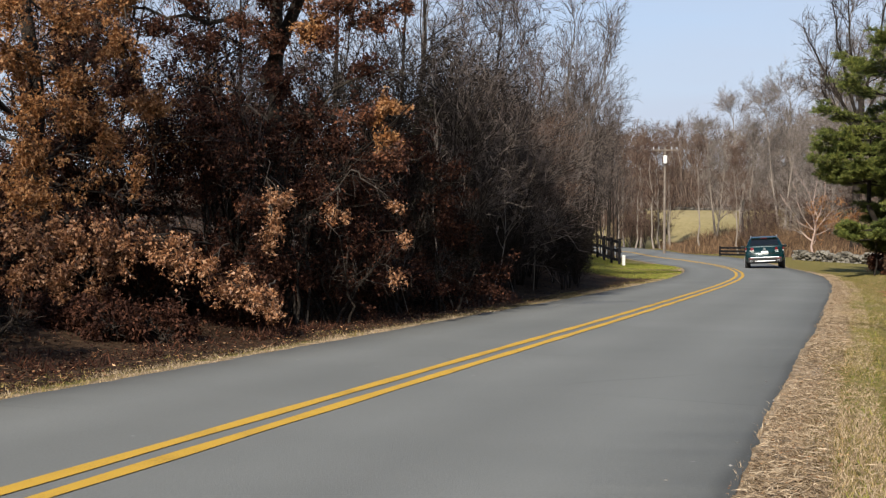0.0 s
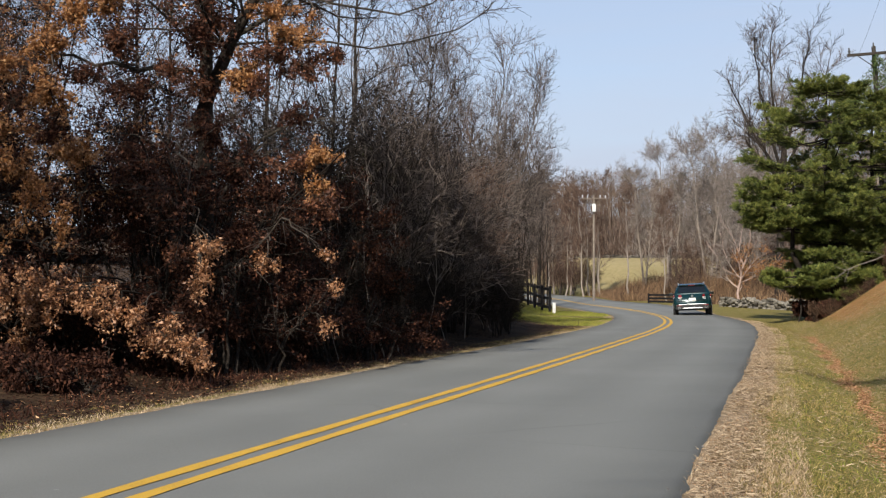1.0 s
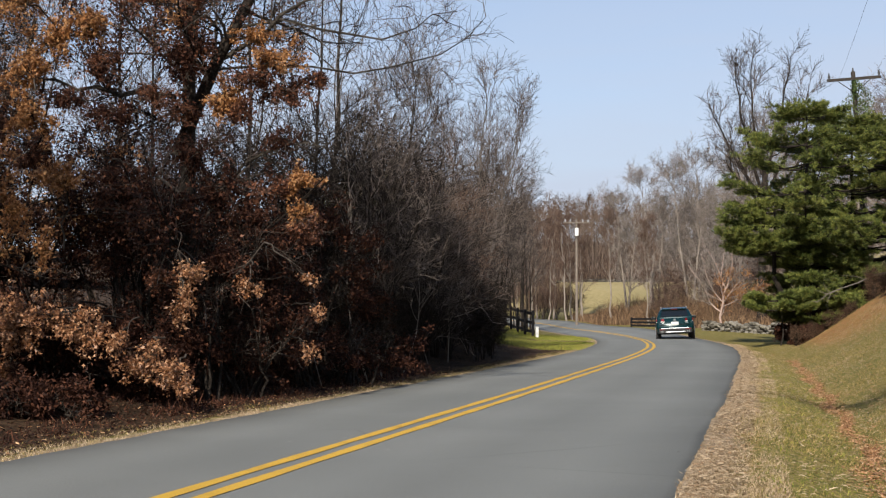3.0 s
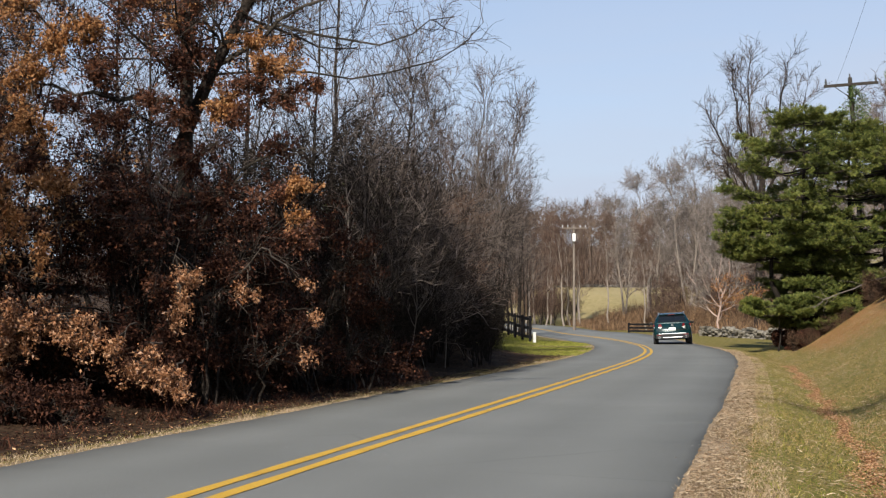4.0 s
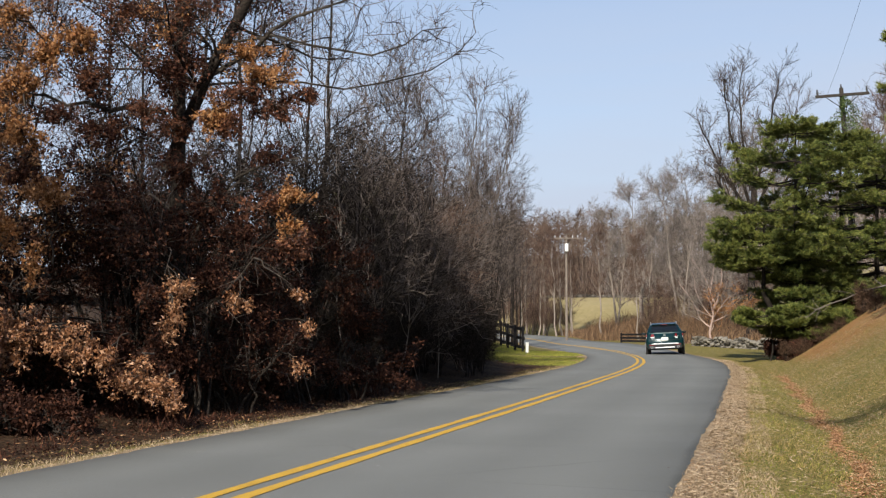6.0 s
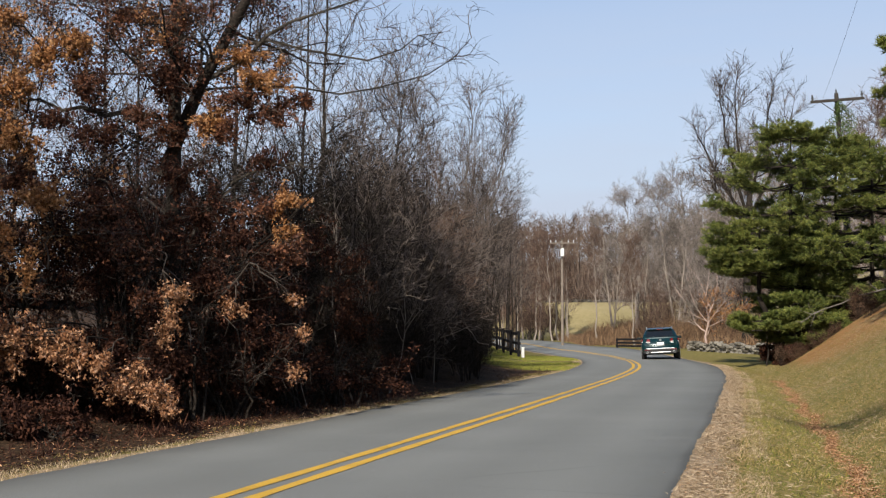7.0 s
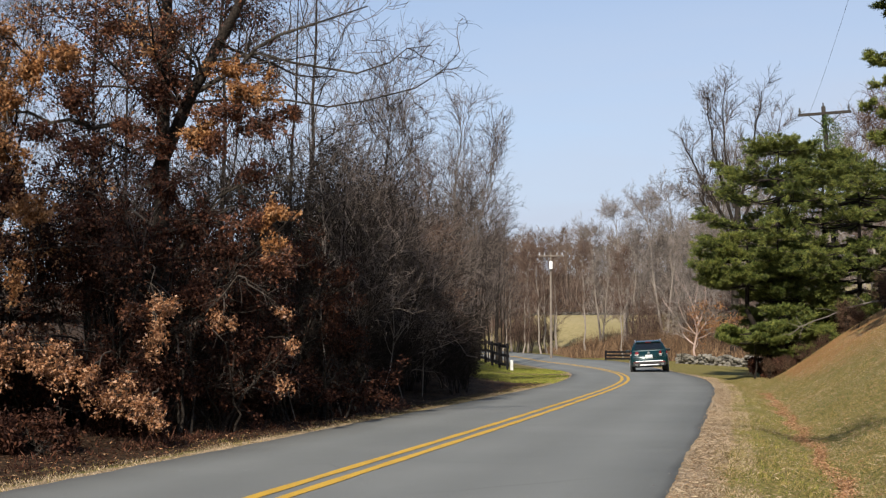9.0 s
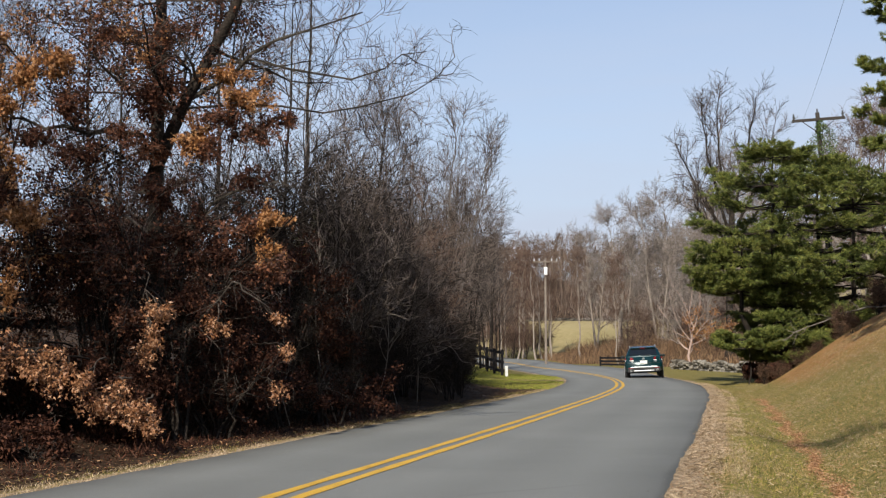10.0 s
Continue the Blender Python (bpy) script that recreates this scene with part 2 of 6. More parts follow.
def part(name, bm, mat, parent=None, label="", smooth=False):
    """Links a bmesh as one mesh object under a thing."""
    me = bpy.data.meshes.new(name)
    if smooth:
        for f in bm.faces:
            f.smooth = True
    bm.to_mesh(me)
    bm.free()
    me.materials.append(mat)
    return child(name, me, parent, label)


def box(size, at=(0, 0, 0), bevel=0.0, bm=None, m=None):
    bm = bm or bmesh.new()
    made = bmesh.ops.create_cube(bm, size=1.0, matrix=(m or Matrix.Identity(4)) @ Matrix.Translation(at) @ Matrix.Diagonal((*size, 1)))
    if bevel:
        edges = list({e for v in made["verts"] for e in v.link_edges})
        bmesh.ops.bevel(bm, geom=edges, offset=bevel, segments=2, affect="EDGES", profile=0.5)
    return bm


def rod(a, b, r0, r1=None, sides=10, bm=None):
    a, b = Vector(a), Vector(b)
    bm = bm or bmesh.new()
    m = Matrix.Translation((a + b) / 2) @ (b - a).to_track_quat("Z", "Y").to_matrix().to_4x4()
    bmesh.ops.create_cone(bm, cap_ends=True, segments=sides, radius1=r0, radius2=r0 if r1 is None else r1, depth=(b - a).length, matrix=m)
    return bm


def unit(v):
    return v / np.maximum(np.linalg.norm(v, axis=-1, keepdims=True), 1e-9)


def tubes(lines, radii, sides):
    """Vertices and quads of many tapered tubes at once: lines (b, n, 3), radii (b, n)."""
    b, n, _ = lines.shape
    tang = unit(lines[:, -1] - lines[:, 0])
    side = unit(np.cross(tang, np.where(np.abs(tang[:, 2:3]) > 0.9, [[1.0, 0, 0]], [[0, 0, 1.0]])))
    other = np.cross(tang, side)
    ang = np.arange(sides) * 2 * np.pi / sides
    ring = np.cos(ang)[None, :, None] * side[:, None] + np.sin(ang)[None, :, None] * other[:, None]
    v = lines[:, :, None] + radii[:, :, None, None] * ring[:, None]
    idx = np.arange(b * n * sides).reshape(b, n, sides)
    nxt = np.roll(idx, -1, axis=2)
    f = np.stack([idx[:, :-1], nxt[:, :-1], nxt[:, 1:], idx[:, 1:]], -1)
    return v.reshape(-1, 3), f.reshape(-1, 4)


def joined(pieces):
    vs, fs, k = [], [], 0
    for v, f in pieces:
        vs.append(v)
        fs.append(f + k)
        k += len(v)
    return np.concatenate(vs), np.concatenate(fs)


def sprout(rng, lines, radii, count, t0, t1, length, angle, points, wiggle=0.15, up=0.0, ratio=0.6, taper=0.25, shrink=0.5, r_min=0.003):
    """Branches that grow from the lines given: count on each, between t0 and t1 of its length."""
    b, n, _ = lines.shape
    who = np.repeat(np.arange(b), count)
    t = rng.uniform(t0, t1, len(who))
    k = np.minimum((t * (n - 1)).astype(int), n - 2)
    w = (t * (n - 1) - k)[:, None]
    at = lines[who, k] * (1 - w) + lines[who, k + 1] * w
    r = radii[who, k] * (1 - w[:, 0]) + radii[who, k + 1] * w[:, 0]
    tang = unit(lines[who, k + 1] - lines[who, k])
    perp = rng.normal(size=tang.shape)
    perp = unit(perp - (perp * tang).sum(1, keepdims=True) * tang)
    a = np.radians(rng.normal(angle, angle * 0.22, len(who)))[:, None]
    d = unit(tang * np.cos(a) + perp * np.sin(a) + np.array([0, 0, up]))
    ln = length * rng.uniform(0.6, 1.25, len(who)) * (1 - shrink * t)
    out = np.zeros((len(who), points, 3))
    out[:, 0] = at
    for i in range(1, points):
        d = unit(d + rng.normal(size=d.shape) * wiggle + np.array([0, 0, up * 0.35]))
        out[:, i] = out[:, i - 1] + d * (ln / (points - 1))[:, None]
    rr = np.maximum(r * ratio, r_min)[:, None] * np.linspace(1, taper, points)[None]
    return out, rr


def stem(rng, height, r, points=9, lean=(0, 0), wiggle=0.03, top=0.15, base=(0, 0, 0)):
    """A trunk as one line."""
    z = np.linspace(0, 1, points)
    line = np.zeros((1, points, 3))
    line[0, :, 0] = base[0] + lean[0] * z + np.cumsum(rng.normal(0, wiggle, points)) * (z > 0)
    line[0, :, 1] = base[1] + lean[1] * z + np.cumsum(rng.normal(0, wiggle, points)) * (z > 0)
    line[0, :, 2] = base[2] + height * z - 0.15 * (z == 0)
    rad = r * (1 - (1 - top) * z)
    rad[0] *= 1.35
    return line, rad[None]


def leaf_faces(rng, at, size, droop=0.3):
    """Leaves as bent lobed blades of six corners at the places given."""
    n = len(at)
    d = unit(rng.normal(size=(n, 3)) + np.array([0, 0, -droop]))
    s = unit(np.cross(d, rng.normal(size=(n, 3))))
    up = np.cross(s, d)
    z = (size * rng.uniform(0.6, 1.3, n))[:, None]
    w = 0.23 * z
    c = rng.uniform(-0.25, 0.25, (n, 1)) * z
    v = np.stack([at, at + d * z * 0.35 + s * w + up * c, at + d * z + up * c * 0.3, at + d * z * 0.4 - s * w + up * c], 1)
    idx = np.arange(n * 4).reshape(n, 4)
    f = np.concatenate([idx[:, [0, 1, 2]], idx[:, [0, 2, 3]]])
    return v.reshape(-1, 3), f


def tips(rng, lines, per, t0=0.3, spread=0.05):
    """Points scattered along the lines given."""
    b, n, _ = lines.shape
    who = np.repeat(np.arange(b), per)
    t = rng.uniform(t0, 1, len(who)) * (n - 1)
    k = np.minimum(t.astype(int), n - 2)
    w = (t - k)[:, None]
    return lines[who, k] * (1 - w) + lines[who, k + 1] * w + rng.normal(0, spread, (len(who), 3))


# ---- the lie of the land ----
BEND_Y = (-400, 9.4, 18.55, 25.6, 32.65, 38.5, 43.5, 48.9, 56, 69, 90, 110, 130, 150, 175, 210, 260)
BEND_X = (-97, -1.19, 0.99, 2.62, 4.22, 5.42, 6.3, 7.05, 7.8, 8.55, 8.9, 8.5, 7.6, 6.0, 3.0, -4.0, -16)
_y = np.arange(-400, 700, 0.5)
_x = np.interp(_y, BEND_Y, BEND_X)
_k = np.exp(-np.linspace(-2.2, 2.2, 17) ** 2)
_x = np.convolve(np.pad(_x, 8, mode="edge"), _k / _k.sum(), "valid")
LEFT, RIGHT = 2.14, 2.87        # from the centre line to the edges of the asphalt


def ease(a, b, v):
    t = np.clip((np.asarray(v, float) - a) / (b - a), 0, 1)
    return t * t * (3 - 2 * t)


def road_x(y):
    return np.interp(y, _y, _x)


def road_z(x, y):
    """The road's surface: level near the camera, tilted in its bend and rising behind it."""
    tilt = 0.10 * ease(54, 88, y)
    return tilt * (x - road_x(y)) + 0.009 * np.maximum(0, y - 100) * ease(100, 130, y)


def land(x, y):
    """The height of the ground."""
    x, y = np.asarray(x, float), np.asarray(y, float)
    off = x - road_x(y)
    base = road_z(road_x(y) + np.clip(off, -LEFT, RIGHT), y)
    u = off - RIGHT
    # ditch and bank on the outer side
    toe = 1.8 + 0.34 * np.maximum(0, y - 42.6)
    ditch = -0.2 * np.exp(-((u - 1.45) / 0.55) ** 2) * ease(60, 42, y)
    bank = 0.91 * np.maximum(0, u - toe + 0.25 * np.exp(-np.maximum(0, u - toe) * 2.0) - 0.25)
    high = 5.5
    bank = high * (1 - np.exp(-(bank / high) ** 1.25)) * ease(-60, -20, y)
    # wooded rise on the inner side
    v = -off - LEFT
    rise = (0.95 * ease(0.9, 6.5, v) * ease(52, 34, y) + (0.35 + 0.45 * ease(56, 70, y)) * ease(1.5, 6.5, v) * ease(30, 60, y)) + 0.012 * np.maximum(0, v - 6)
    # the field and the wooded hill behind the bend
    climb = 0.064 * np.clip(y - 116, 0, 94) + 0.095 * np.clip(y - 210, 0, 150) + 0.01 * np.maximum(0, y - 360)
    hill = climb * ease(2, 16, u)
    hill_left = climb * ease(12, 60, v) * 0.8
    under = -0.07 * ((off > -LEFT + 0.06) & (off < RIGHT - 0.06))
    rough = 0.0
    for k, (ax, ay, ph) in enumerate(((2.1, 0.7, 0), (-1.3, 2.3, 1), (3.7, -1.9, 2), (1.1, 3.1, 4), (-4.3, -1.2, 5), (0.6, -4.7, 3), (5.1, 2.7, 1.5))):
        rough = rough + 0.003 * np.sin(ax * x + ay * y + ph + 1.3 * np.sin(0.9 * ay * x - 0.8 * ax * y + k))
    rough = rough * ease(0.5, 2.0, np.maximum(u, v))
    return base + np.where(off > 0, ditch + bank + hill, rise + hill_left) + under + rough - 0.02 * (np.maximum(u, v) > 0.01)


def strip(name, x_of, ys, offs, z_of, mat, thick=0.0):
    """A sheet along the road, between the offsets given."""
    yy, oo = np.meshgrid(ys, offs, indexing="ij")
    xx = road_x(yy) + oo if x_of is None else x_of(yy, oo)
    zz = z_of(xx, yy)
    v = np.stack([xx, yy, zz], -1)
    n, m = yy.shape
    if thick:
        lo, hi = v[:, :1].copy(), v[:, -1:].copy()
        lo[..., 2] -= thick
        hi[..., 2] -= thick
        v = np.concatenate([lo, v, hi], 1)
        m += 2
    idx = np.arange(n * m).reshape(n, m)
    f = np.stack([idx[:-1, :-1], idx[:-1, 1:], idx[1:, 1:], idx[1:, :-1]], -1).reshape(-1, 4)
    return raw_mesh(name, v.reshape(-1, 3), f, mat, True)


ROAD_Y = np.concatenate([np.arange(-120, 2, 2.0), np.arange(2, 30, 0.2), np.arange(30, 60, 0.4), np.arange(60, 200, 1.5), np.arange(200, 262, 6)])


def build_ground():
    """One sheet of ground to the horizon; its cover changes from verge to grass, clay, leaves and field."""
    offs = np.concatenate([-np.geomspace(1800, 12, 26), np.arange(-11.5, -3.2, 0.5), np.arange(-3.2, -LEFT, 0.12), [-LEFT + 0.05, -LEFT + 0.2, 0, RIGHT - 0.2, RIGHT - 0.07, RIGHT - 0.055],
                           np.arange(RIGHT, RIGHT + 3.4, 0.12), np.arange(RIGHT + 3.5, 18, 0.5), np.geomspace(18.5, 1800, 34)])
    ys = np.concatenate([-np.geomspace(1500, 24, 16), np.arange(-22, 2, 2.0), np.arange(2, 60, 0.4), np.arange(60, 200, 1.5), np.arange(200, 380, 6), np.geomspace(390, 3500, 14)])
    m = bpy.data.materials.new("ground_cover")
    me = strip("ground", None, ys, offs, land, m)
    co = np.zeros(len(me.vertices) * 3, np.float32)
    me.vertices.foreach_get("co", co)
    x, y, z = co.reshape(-1, 3).T
    off = x - road_x(y)
    u, v = off - RIGHT, -off - LEFT
    toe = 1.8 + 0.34 * np.maximum(0, y - 42.6)
    wob = 0.10 * np.sin(y * 0.5) + 0.06 * np.sin(y * 1.3 + 1)
    verge = np.where(off > 0, ease(0.55 + wob, 0.20 + wob, u), ease(0.46 + wob, 0.16, v))
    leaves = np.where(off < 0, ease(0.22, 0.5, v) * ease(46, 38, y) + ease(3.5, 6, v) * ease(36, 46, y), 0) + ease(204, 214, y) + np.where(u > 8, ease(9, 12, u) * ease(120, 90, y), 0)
    clay = 0.85 * ease(0.0, 1.2, u - toe) * ease(27, 41, y) * ease(62, 55, y) * ease(9, 5, u - toe) + 0.52 * ease(0.8, 2.6, u - toe) * ease(40, 24, y)
    field = ease(118, 128, y) * ease(2, 8, u) * ease(214, 206, y)
    col = np.stack([np.clip(verge, 0, 1), np.clip(leaves, 0, 1), np.clip(clay, 0, 1), np.clip(field, 0, 1)], -1).astype(np.float32)
    at = me.color_attributes.new("cover", "FLOAT_COLOR", "POINT")
    at.data.foreach_set("color", col.ravel())
    m.use_nodes = True
    n, l = m.node_tree.nodes, m.node_tree.links
    b = n["Principled BSDF"]
    b.inputs["Roughness"].default_value, b.inputs["Specular IOR Level"].default_value = 0.95, 0.1
    tc, va, sp = n.new("ShaderNodeTexCoord"), n.new("ShaderNodeVertexColor"), n.new("ShaderNodeSeparateColor")
    va.layer_name = "cover"
    l.new(va.outputs["Color"], sp.inputs["Color"])

    def cover(c0, c1, c2, big, fine, sharp=0.14):
        a, d, mx, rp = n.new("ShaderNodeTexNoise"), n.new("ShaderNodeTexNoise"), n.new("ShaderNodeMix"), n.new("ShaderNodeValToRGB")
        a.inputs["Scale"].default_value, d.inputs["Scale"].default_value = big, fine
        a.inputs["Detail"].default_value = d.inputs["Detail"].default_value = 6
        l.new(tc.outputs["Object"], a.inputs["Vector"])
        l.new(tc.outputs["Object"], d.inputs["Vector"])
        mx.inputs["Factor"].default_value = 0.5
        l.new(a.outputs["Fac"], mx.inputs["A"])
        l.new(d.outputs["Fac"], mx.inputs["B"])
        rp.color_ramp.elements[0].position, rp.color_ramp.elements[1].position = 0.5 - sharp, 0.5 + sharp
        rp.color_ramp.elements[0].color, rp.color_ramp.elements[1].color = (*c0, 1), (*c2, 1)
        rp.color_ramp.elements.new(0.5).color = (*c1, 1)
        l.new(mx.outputs["Result"], rp.inputs["Fac"])
        return rp.outputs["Color"]

    last = cover((0.045, 0.049, 0.012), (0.158, 0.137, 0.037), (0.36, 0.25, 0.11), 12.0, 60, 0.16)
    for mask, c in ((sp.outputs["Red"], cover((0.105, 0.076, 0.048), (0.27, 0.20, 0.128), (0.46, 0.365, 0.255), 6.0, 55)),
                    # leaf-strewn floor, its colour lowered to stand in for tree shade
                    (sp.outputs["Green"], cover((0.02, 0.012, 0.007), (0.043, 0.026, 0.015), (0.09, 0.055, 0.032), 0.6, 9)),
                    (sp.outputs["Blue"], cover((0.19, 0.088, 0.034), (0.29, 0.145, 0.055), (0.35, 0.215, 0.10), 0.6, 9)),
                    (va.outputs["Alpha"], cover((0.22, 0.175, 0.078), (0.29, 0.235, 0.11), (0.36, 0.29, 0.15), 0.03, 1.5))):
        ns, am, mx = n.new("ShaderNodeTexNoise"), n.new("ShaderNodeMapRange"), n.new("ShaderNodeMix")
        ns.inputs["Scale"].default_value, ns.inputs["Detail"].default_value = 3.0, 6
        l.new(tc.outputs["Object"], ns.inputs["Vector"])
        sm = n.new("ShaderNodeMath")
        sm.operation = "ADD"
        l.new(mask, sm.inputs[0])
        l.new(ns.outputs["Fac"], sm.inputs[1])
        am.inputs["From Min"].default_value, am.inputs["From Max"].default_value = 0.72, 1.28
        l.new(sm.outputs[0], am.inputs["Value"])
        mx.data_type = "RGBA"
        l.new(am.outputs["Result"], mx.inputs["Factor"])
        l.new(last, mx.inputs["A"])
        l.new(c, mx.inputs["B"])
        last = mx.outputs["Result"]
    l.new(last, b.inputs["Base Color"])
    bn, bp = n.new("ShaderNodeTexNoise"), n.new("ShaderNodeBump")
    bn.inputs["Scale"].default_value, bn.inputs["Detail"].default_value = 34, 8
    bp.inputs["Strength"].default_value, bp.inputs["Distance"].default_value = 0.4, 0.015
    l.new(tc.outputs["Object"], bn.inputs["Vector"])
    l.new(bn.outputs["Fac"], bp.inputs["Height"])
    l.new(bp.outputs["Normal"], b.inputs["Normal"])
    tagged(new("ground", me), "grassy verges, clay bank and leaf-strewn woodland floor", "ground", kind="structure")


def build_road():
    rng = np.random.default_rng(4)
    edge = lambda yy: 0.018 * np.sin(yy * 0.45) + 0.012 * np.sin(yy * 1.3 + 1) + rng.normal(0, 0.012, np.shape(yy))
    offs = np.array([-LEFT, -1.4, -0.7, 0, 0.9, 1.8, RIGHT])
    sheet = strip("road", lambda yy, oo: road_x(yy) + oo + np.where(oo >= RIGHT, edge(yy), 0) + np.where(oo <= -LEFT, edge(yy * 1.1 + 4), 0), ROAD_Y, offs,
                  lambda x, y: road_z(x, y) + 0.012, asphalt, 0.09)
    xs = np.zeros(len(sheet.vertices) * 3, np.float32)
    sheet.vertices.foreach_get("co", xs)
    xs = xs.reshape(-1, 3)
    across = sheet.attributes.new("across", "FLOAT", "POINT")
    across.data.foreach_set("value", ((xs[:, 0] - road_x(xs[:, 1]) + LEFT) / (LEFT + RIGHT)).astype(np.float32))
    road = tagged(new("road", sheet), "worn grey asphalt country road curving away", "road", kind="structure")
    for k in (-0.115, 0.115):
        wob = lambda yy, oo: road_x(yy) + oo + 0.006 * np.sin(yy * 3.1 + k * 20) * np.sign(oo - k)
        line = strip("yellow_line", wob, ROAD_Y, np.array([k - 0.055, k + 0.055]), lambda x, y: road_z(x, y) + 0.017, yellow)
        child("yellow_line", line, road, "painted yellow centre line")


build_ground()
build_road()

# ---- trees ----


def tree_thing(name, trunk, crown, at, label, trunk_mat, crown_mat, leaves=(), turn=0.0, scale=1.0, category="tree", group=""):
    """A tree: an empty at its base with a trunk, a crown of branches and its leaves as parts."""
    x, y = at[:2]
    z = float(land(x, y)) if len(at) < 3 else at[2]
    root = tagged(new(name), label, category, group)
    root.matrix_basis = pose(x, y, z - 0.05, 0, 0, turn) @ Matrix.Scale(scale, 4)
    child("trunk", raw_mesh("trunk", *trunk, trunk_mat, True), root)
    child("crown", raw_mesh("crown", *crown, crown_mat, True), root)
    for nm, geo, mat, lab in leaves:
        child(nm, raw_mesh(nm, *geo, mat), root, lab)
    return root


def again(ob, x, y, turn, scale=1.0, sink=0.05):
    """Another of the same kind elsewhere."""
    made = copy_thing(ob, pose(x, y, float(land(x, y)) - sink, 0, 0, turn))
    made.scale = (scale, scale, scale)
    return made


def bare_tree(seed, height, r, limbs=16, limb_len=0.36, angle=42, start=0.25, twigs=(9, 7, 4), up=0.18, lean=(0, 0), stems=1, fine=0.004, fan=(0.08, 0.28), wave=0.004):
    """Trunk and twig meshes of a leafless tree."""
    rng = np.random.default_rng(seed)
    l0, r0 = [], []
    for s in range(stems):
        a = rng.uniform(0, 6.28)
        out = 0.0 if stems == 1 else height * rng.uniform(*fan)
        ln, rd = stem(rng, height * (1 if s == 0 else rng.uniform(0.7, 1)), r * (1 if s == 0 else rng.uniform(0.6, 0.9)), 10,
                      (lean[0] + math.cos(a) * out, lean[1] + math.sin(a) * out), wave * height, 0.1,
                      (0, 0, 0) if s == 0 else (math.cos(a) * r * 1.5, math.sin(a) * r * 1.5, 0))
        l0.append(ln)
        r0.append(rd)
    l0, r0 = np.concatenate(l0), np.concatenate(r0)
    l1, r1 = sprout(rng, l0, r0, limbs, start, 0.97, height * limb_len, angle, 7, 0.13, up, 0.5, 0.2, 0.55, fine * 2)
    l2, r2 = sprout(rng, l1, r1, twigs[0], 0.2, 1, height * limb_len * 0.5, 40, 5, 0.16, up * 0.6, 0.55, 0.3, 0.4, fine * 1.3)
    l3, r3 = sprout(rng, l2, r2, twigs[1], 0.15, 1, height * limb_len * 0.26, 42, 4, 0.18, up * 0.4, 0.6, 0.4, 0.4, fine)
    l4, r4 = sprout(rng, l3, r3, twigs[2], 0.1, 1, height * limb_len * 0.14, 42, 3, 0.2, up * 0.3, 0.8, 0.5, 0.3, fine * 0.9)
    trunk = joined([tubes(l0, r0, 9), tubes(l1, r1, 5)])
    crown = joined([tubes(l2, r2, 4), tubes(l3, r3, 3), tubes(l4, r4, 3)])
    return trunk, crown, (l1, l2, l3, l4), rng


# the leafiest sprays of the two oaks: middle, half length, half height, slope in degrees
ORANGE_SPRAYS = ((-5.30, 15.1, 4.55, 0.53, 0.22, 33), (-5.60, 15.0, 4.10, 0.31, 0.13, 25), (-4.85, 15.1, 4.80, 0.21, 0.15, 0), (-5.50, 14.8, 3.50, 0.31, 0.21, -15), (-2.55, 15.3, 4.35, 0.36, 0.17, 0),
                 (-3.20, 15.4, 3.85, 0.20, 0.27, -20), (-5.80, 15.1, 5.15, 0.25, 0.15, 0), (-2.85, 15.5, 4.70, 0.22, 0.09, 0), (-2.20, 15.3, 2.80, 0.17, 0.11, 0), (-2.20, 15.3, 2.35, 0.11, 0.17, 0))
RUSSET_SPRAYS = ((-4.80, 15.2, 4.25, 0.20, 0.18, 0), (-2.80, 15.3, 4.10, 0.28, 0.13, 0), (-3.00, 15.4, 3.70, 0.23, 0.14, 0), (-4.10, 15.6, 3.95, 0.22, 0.10, 0), (-3.80, 15.6, 3.75, 0.25, 0.16, 0), (-4.35, 15.5, 5.20, 0.27, 0.14, 0),
                 (-3.50, 15.6, 5.25, 0.33, 0.14, 0), (-2.45, 15.5, 3.90, 0.29, 0.12, 0), (-2.10, 15.5, 4.10, 0.20, 0.09, 0), (-3.65, 15.6, 4.55, 0.33, 0.16, 0), (-3.80, 14.6, 1.50, 0.20, 0.09, 0), (-2.10, 15.2, 2.15, 0.18, 0.13, 0),
                 (-2.55, 15.4, 2.70, 0.20, 0.13, 0), (-3.90, 15.6, 4.90, 0.29, 0.12, 0))
MAROON_SPRAYS = ((-5.10, 15.2, 3.80, 0.28, 0.12, 0), (-5.40, 15.0, 3.00, 0.30, 0.14, 0), (-4.65, 15.3, 3.60, 0.26, 0.12, 0), (-3.75, 15.4, 4.30, 0.30, 0.20, 0), (-3.60, 15.4, 3.10, 0.26, 0.24, 0), (-4.60, 15.3, 2.85, 0.30, 0.12, 0), (-3.20, 15.4, 2.65, 0.30, 0.22, 0),
                 (-2.85, 15.5, 2.35, 0.34, 0.24, 0), (-3.75, 15.3, 2.35, 0.36, 0.24, 0), (-4.35, 15.2, 2.60, 0.34, 0.22, 0), (-2.50, 15.5, 3.35, 0.22, 0.10, 0))
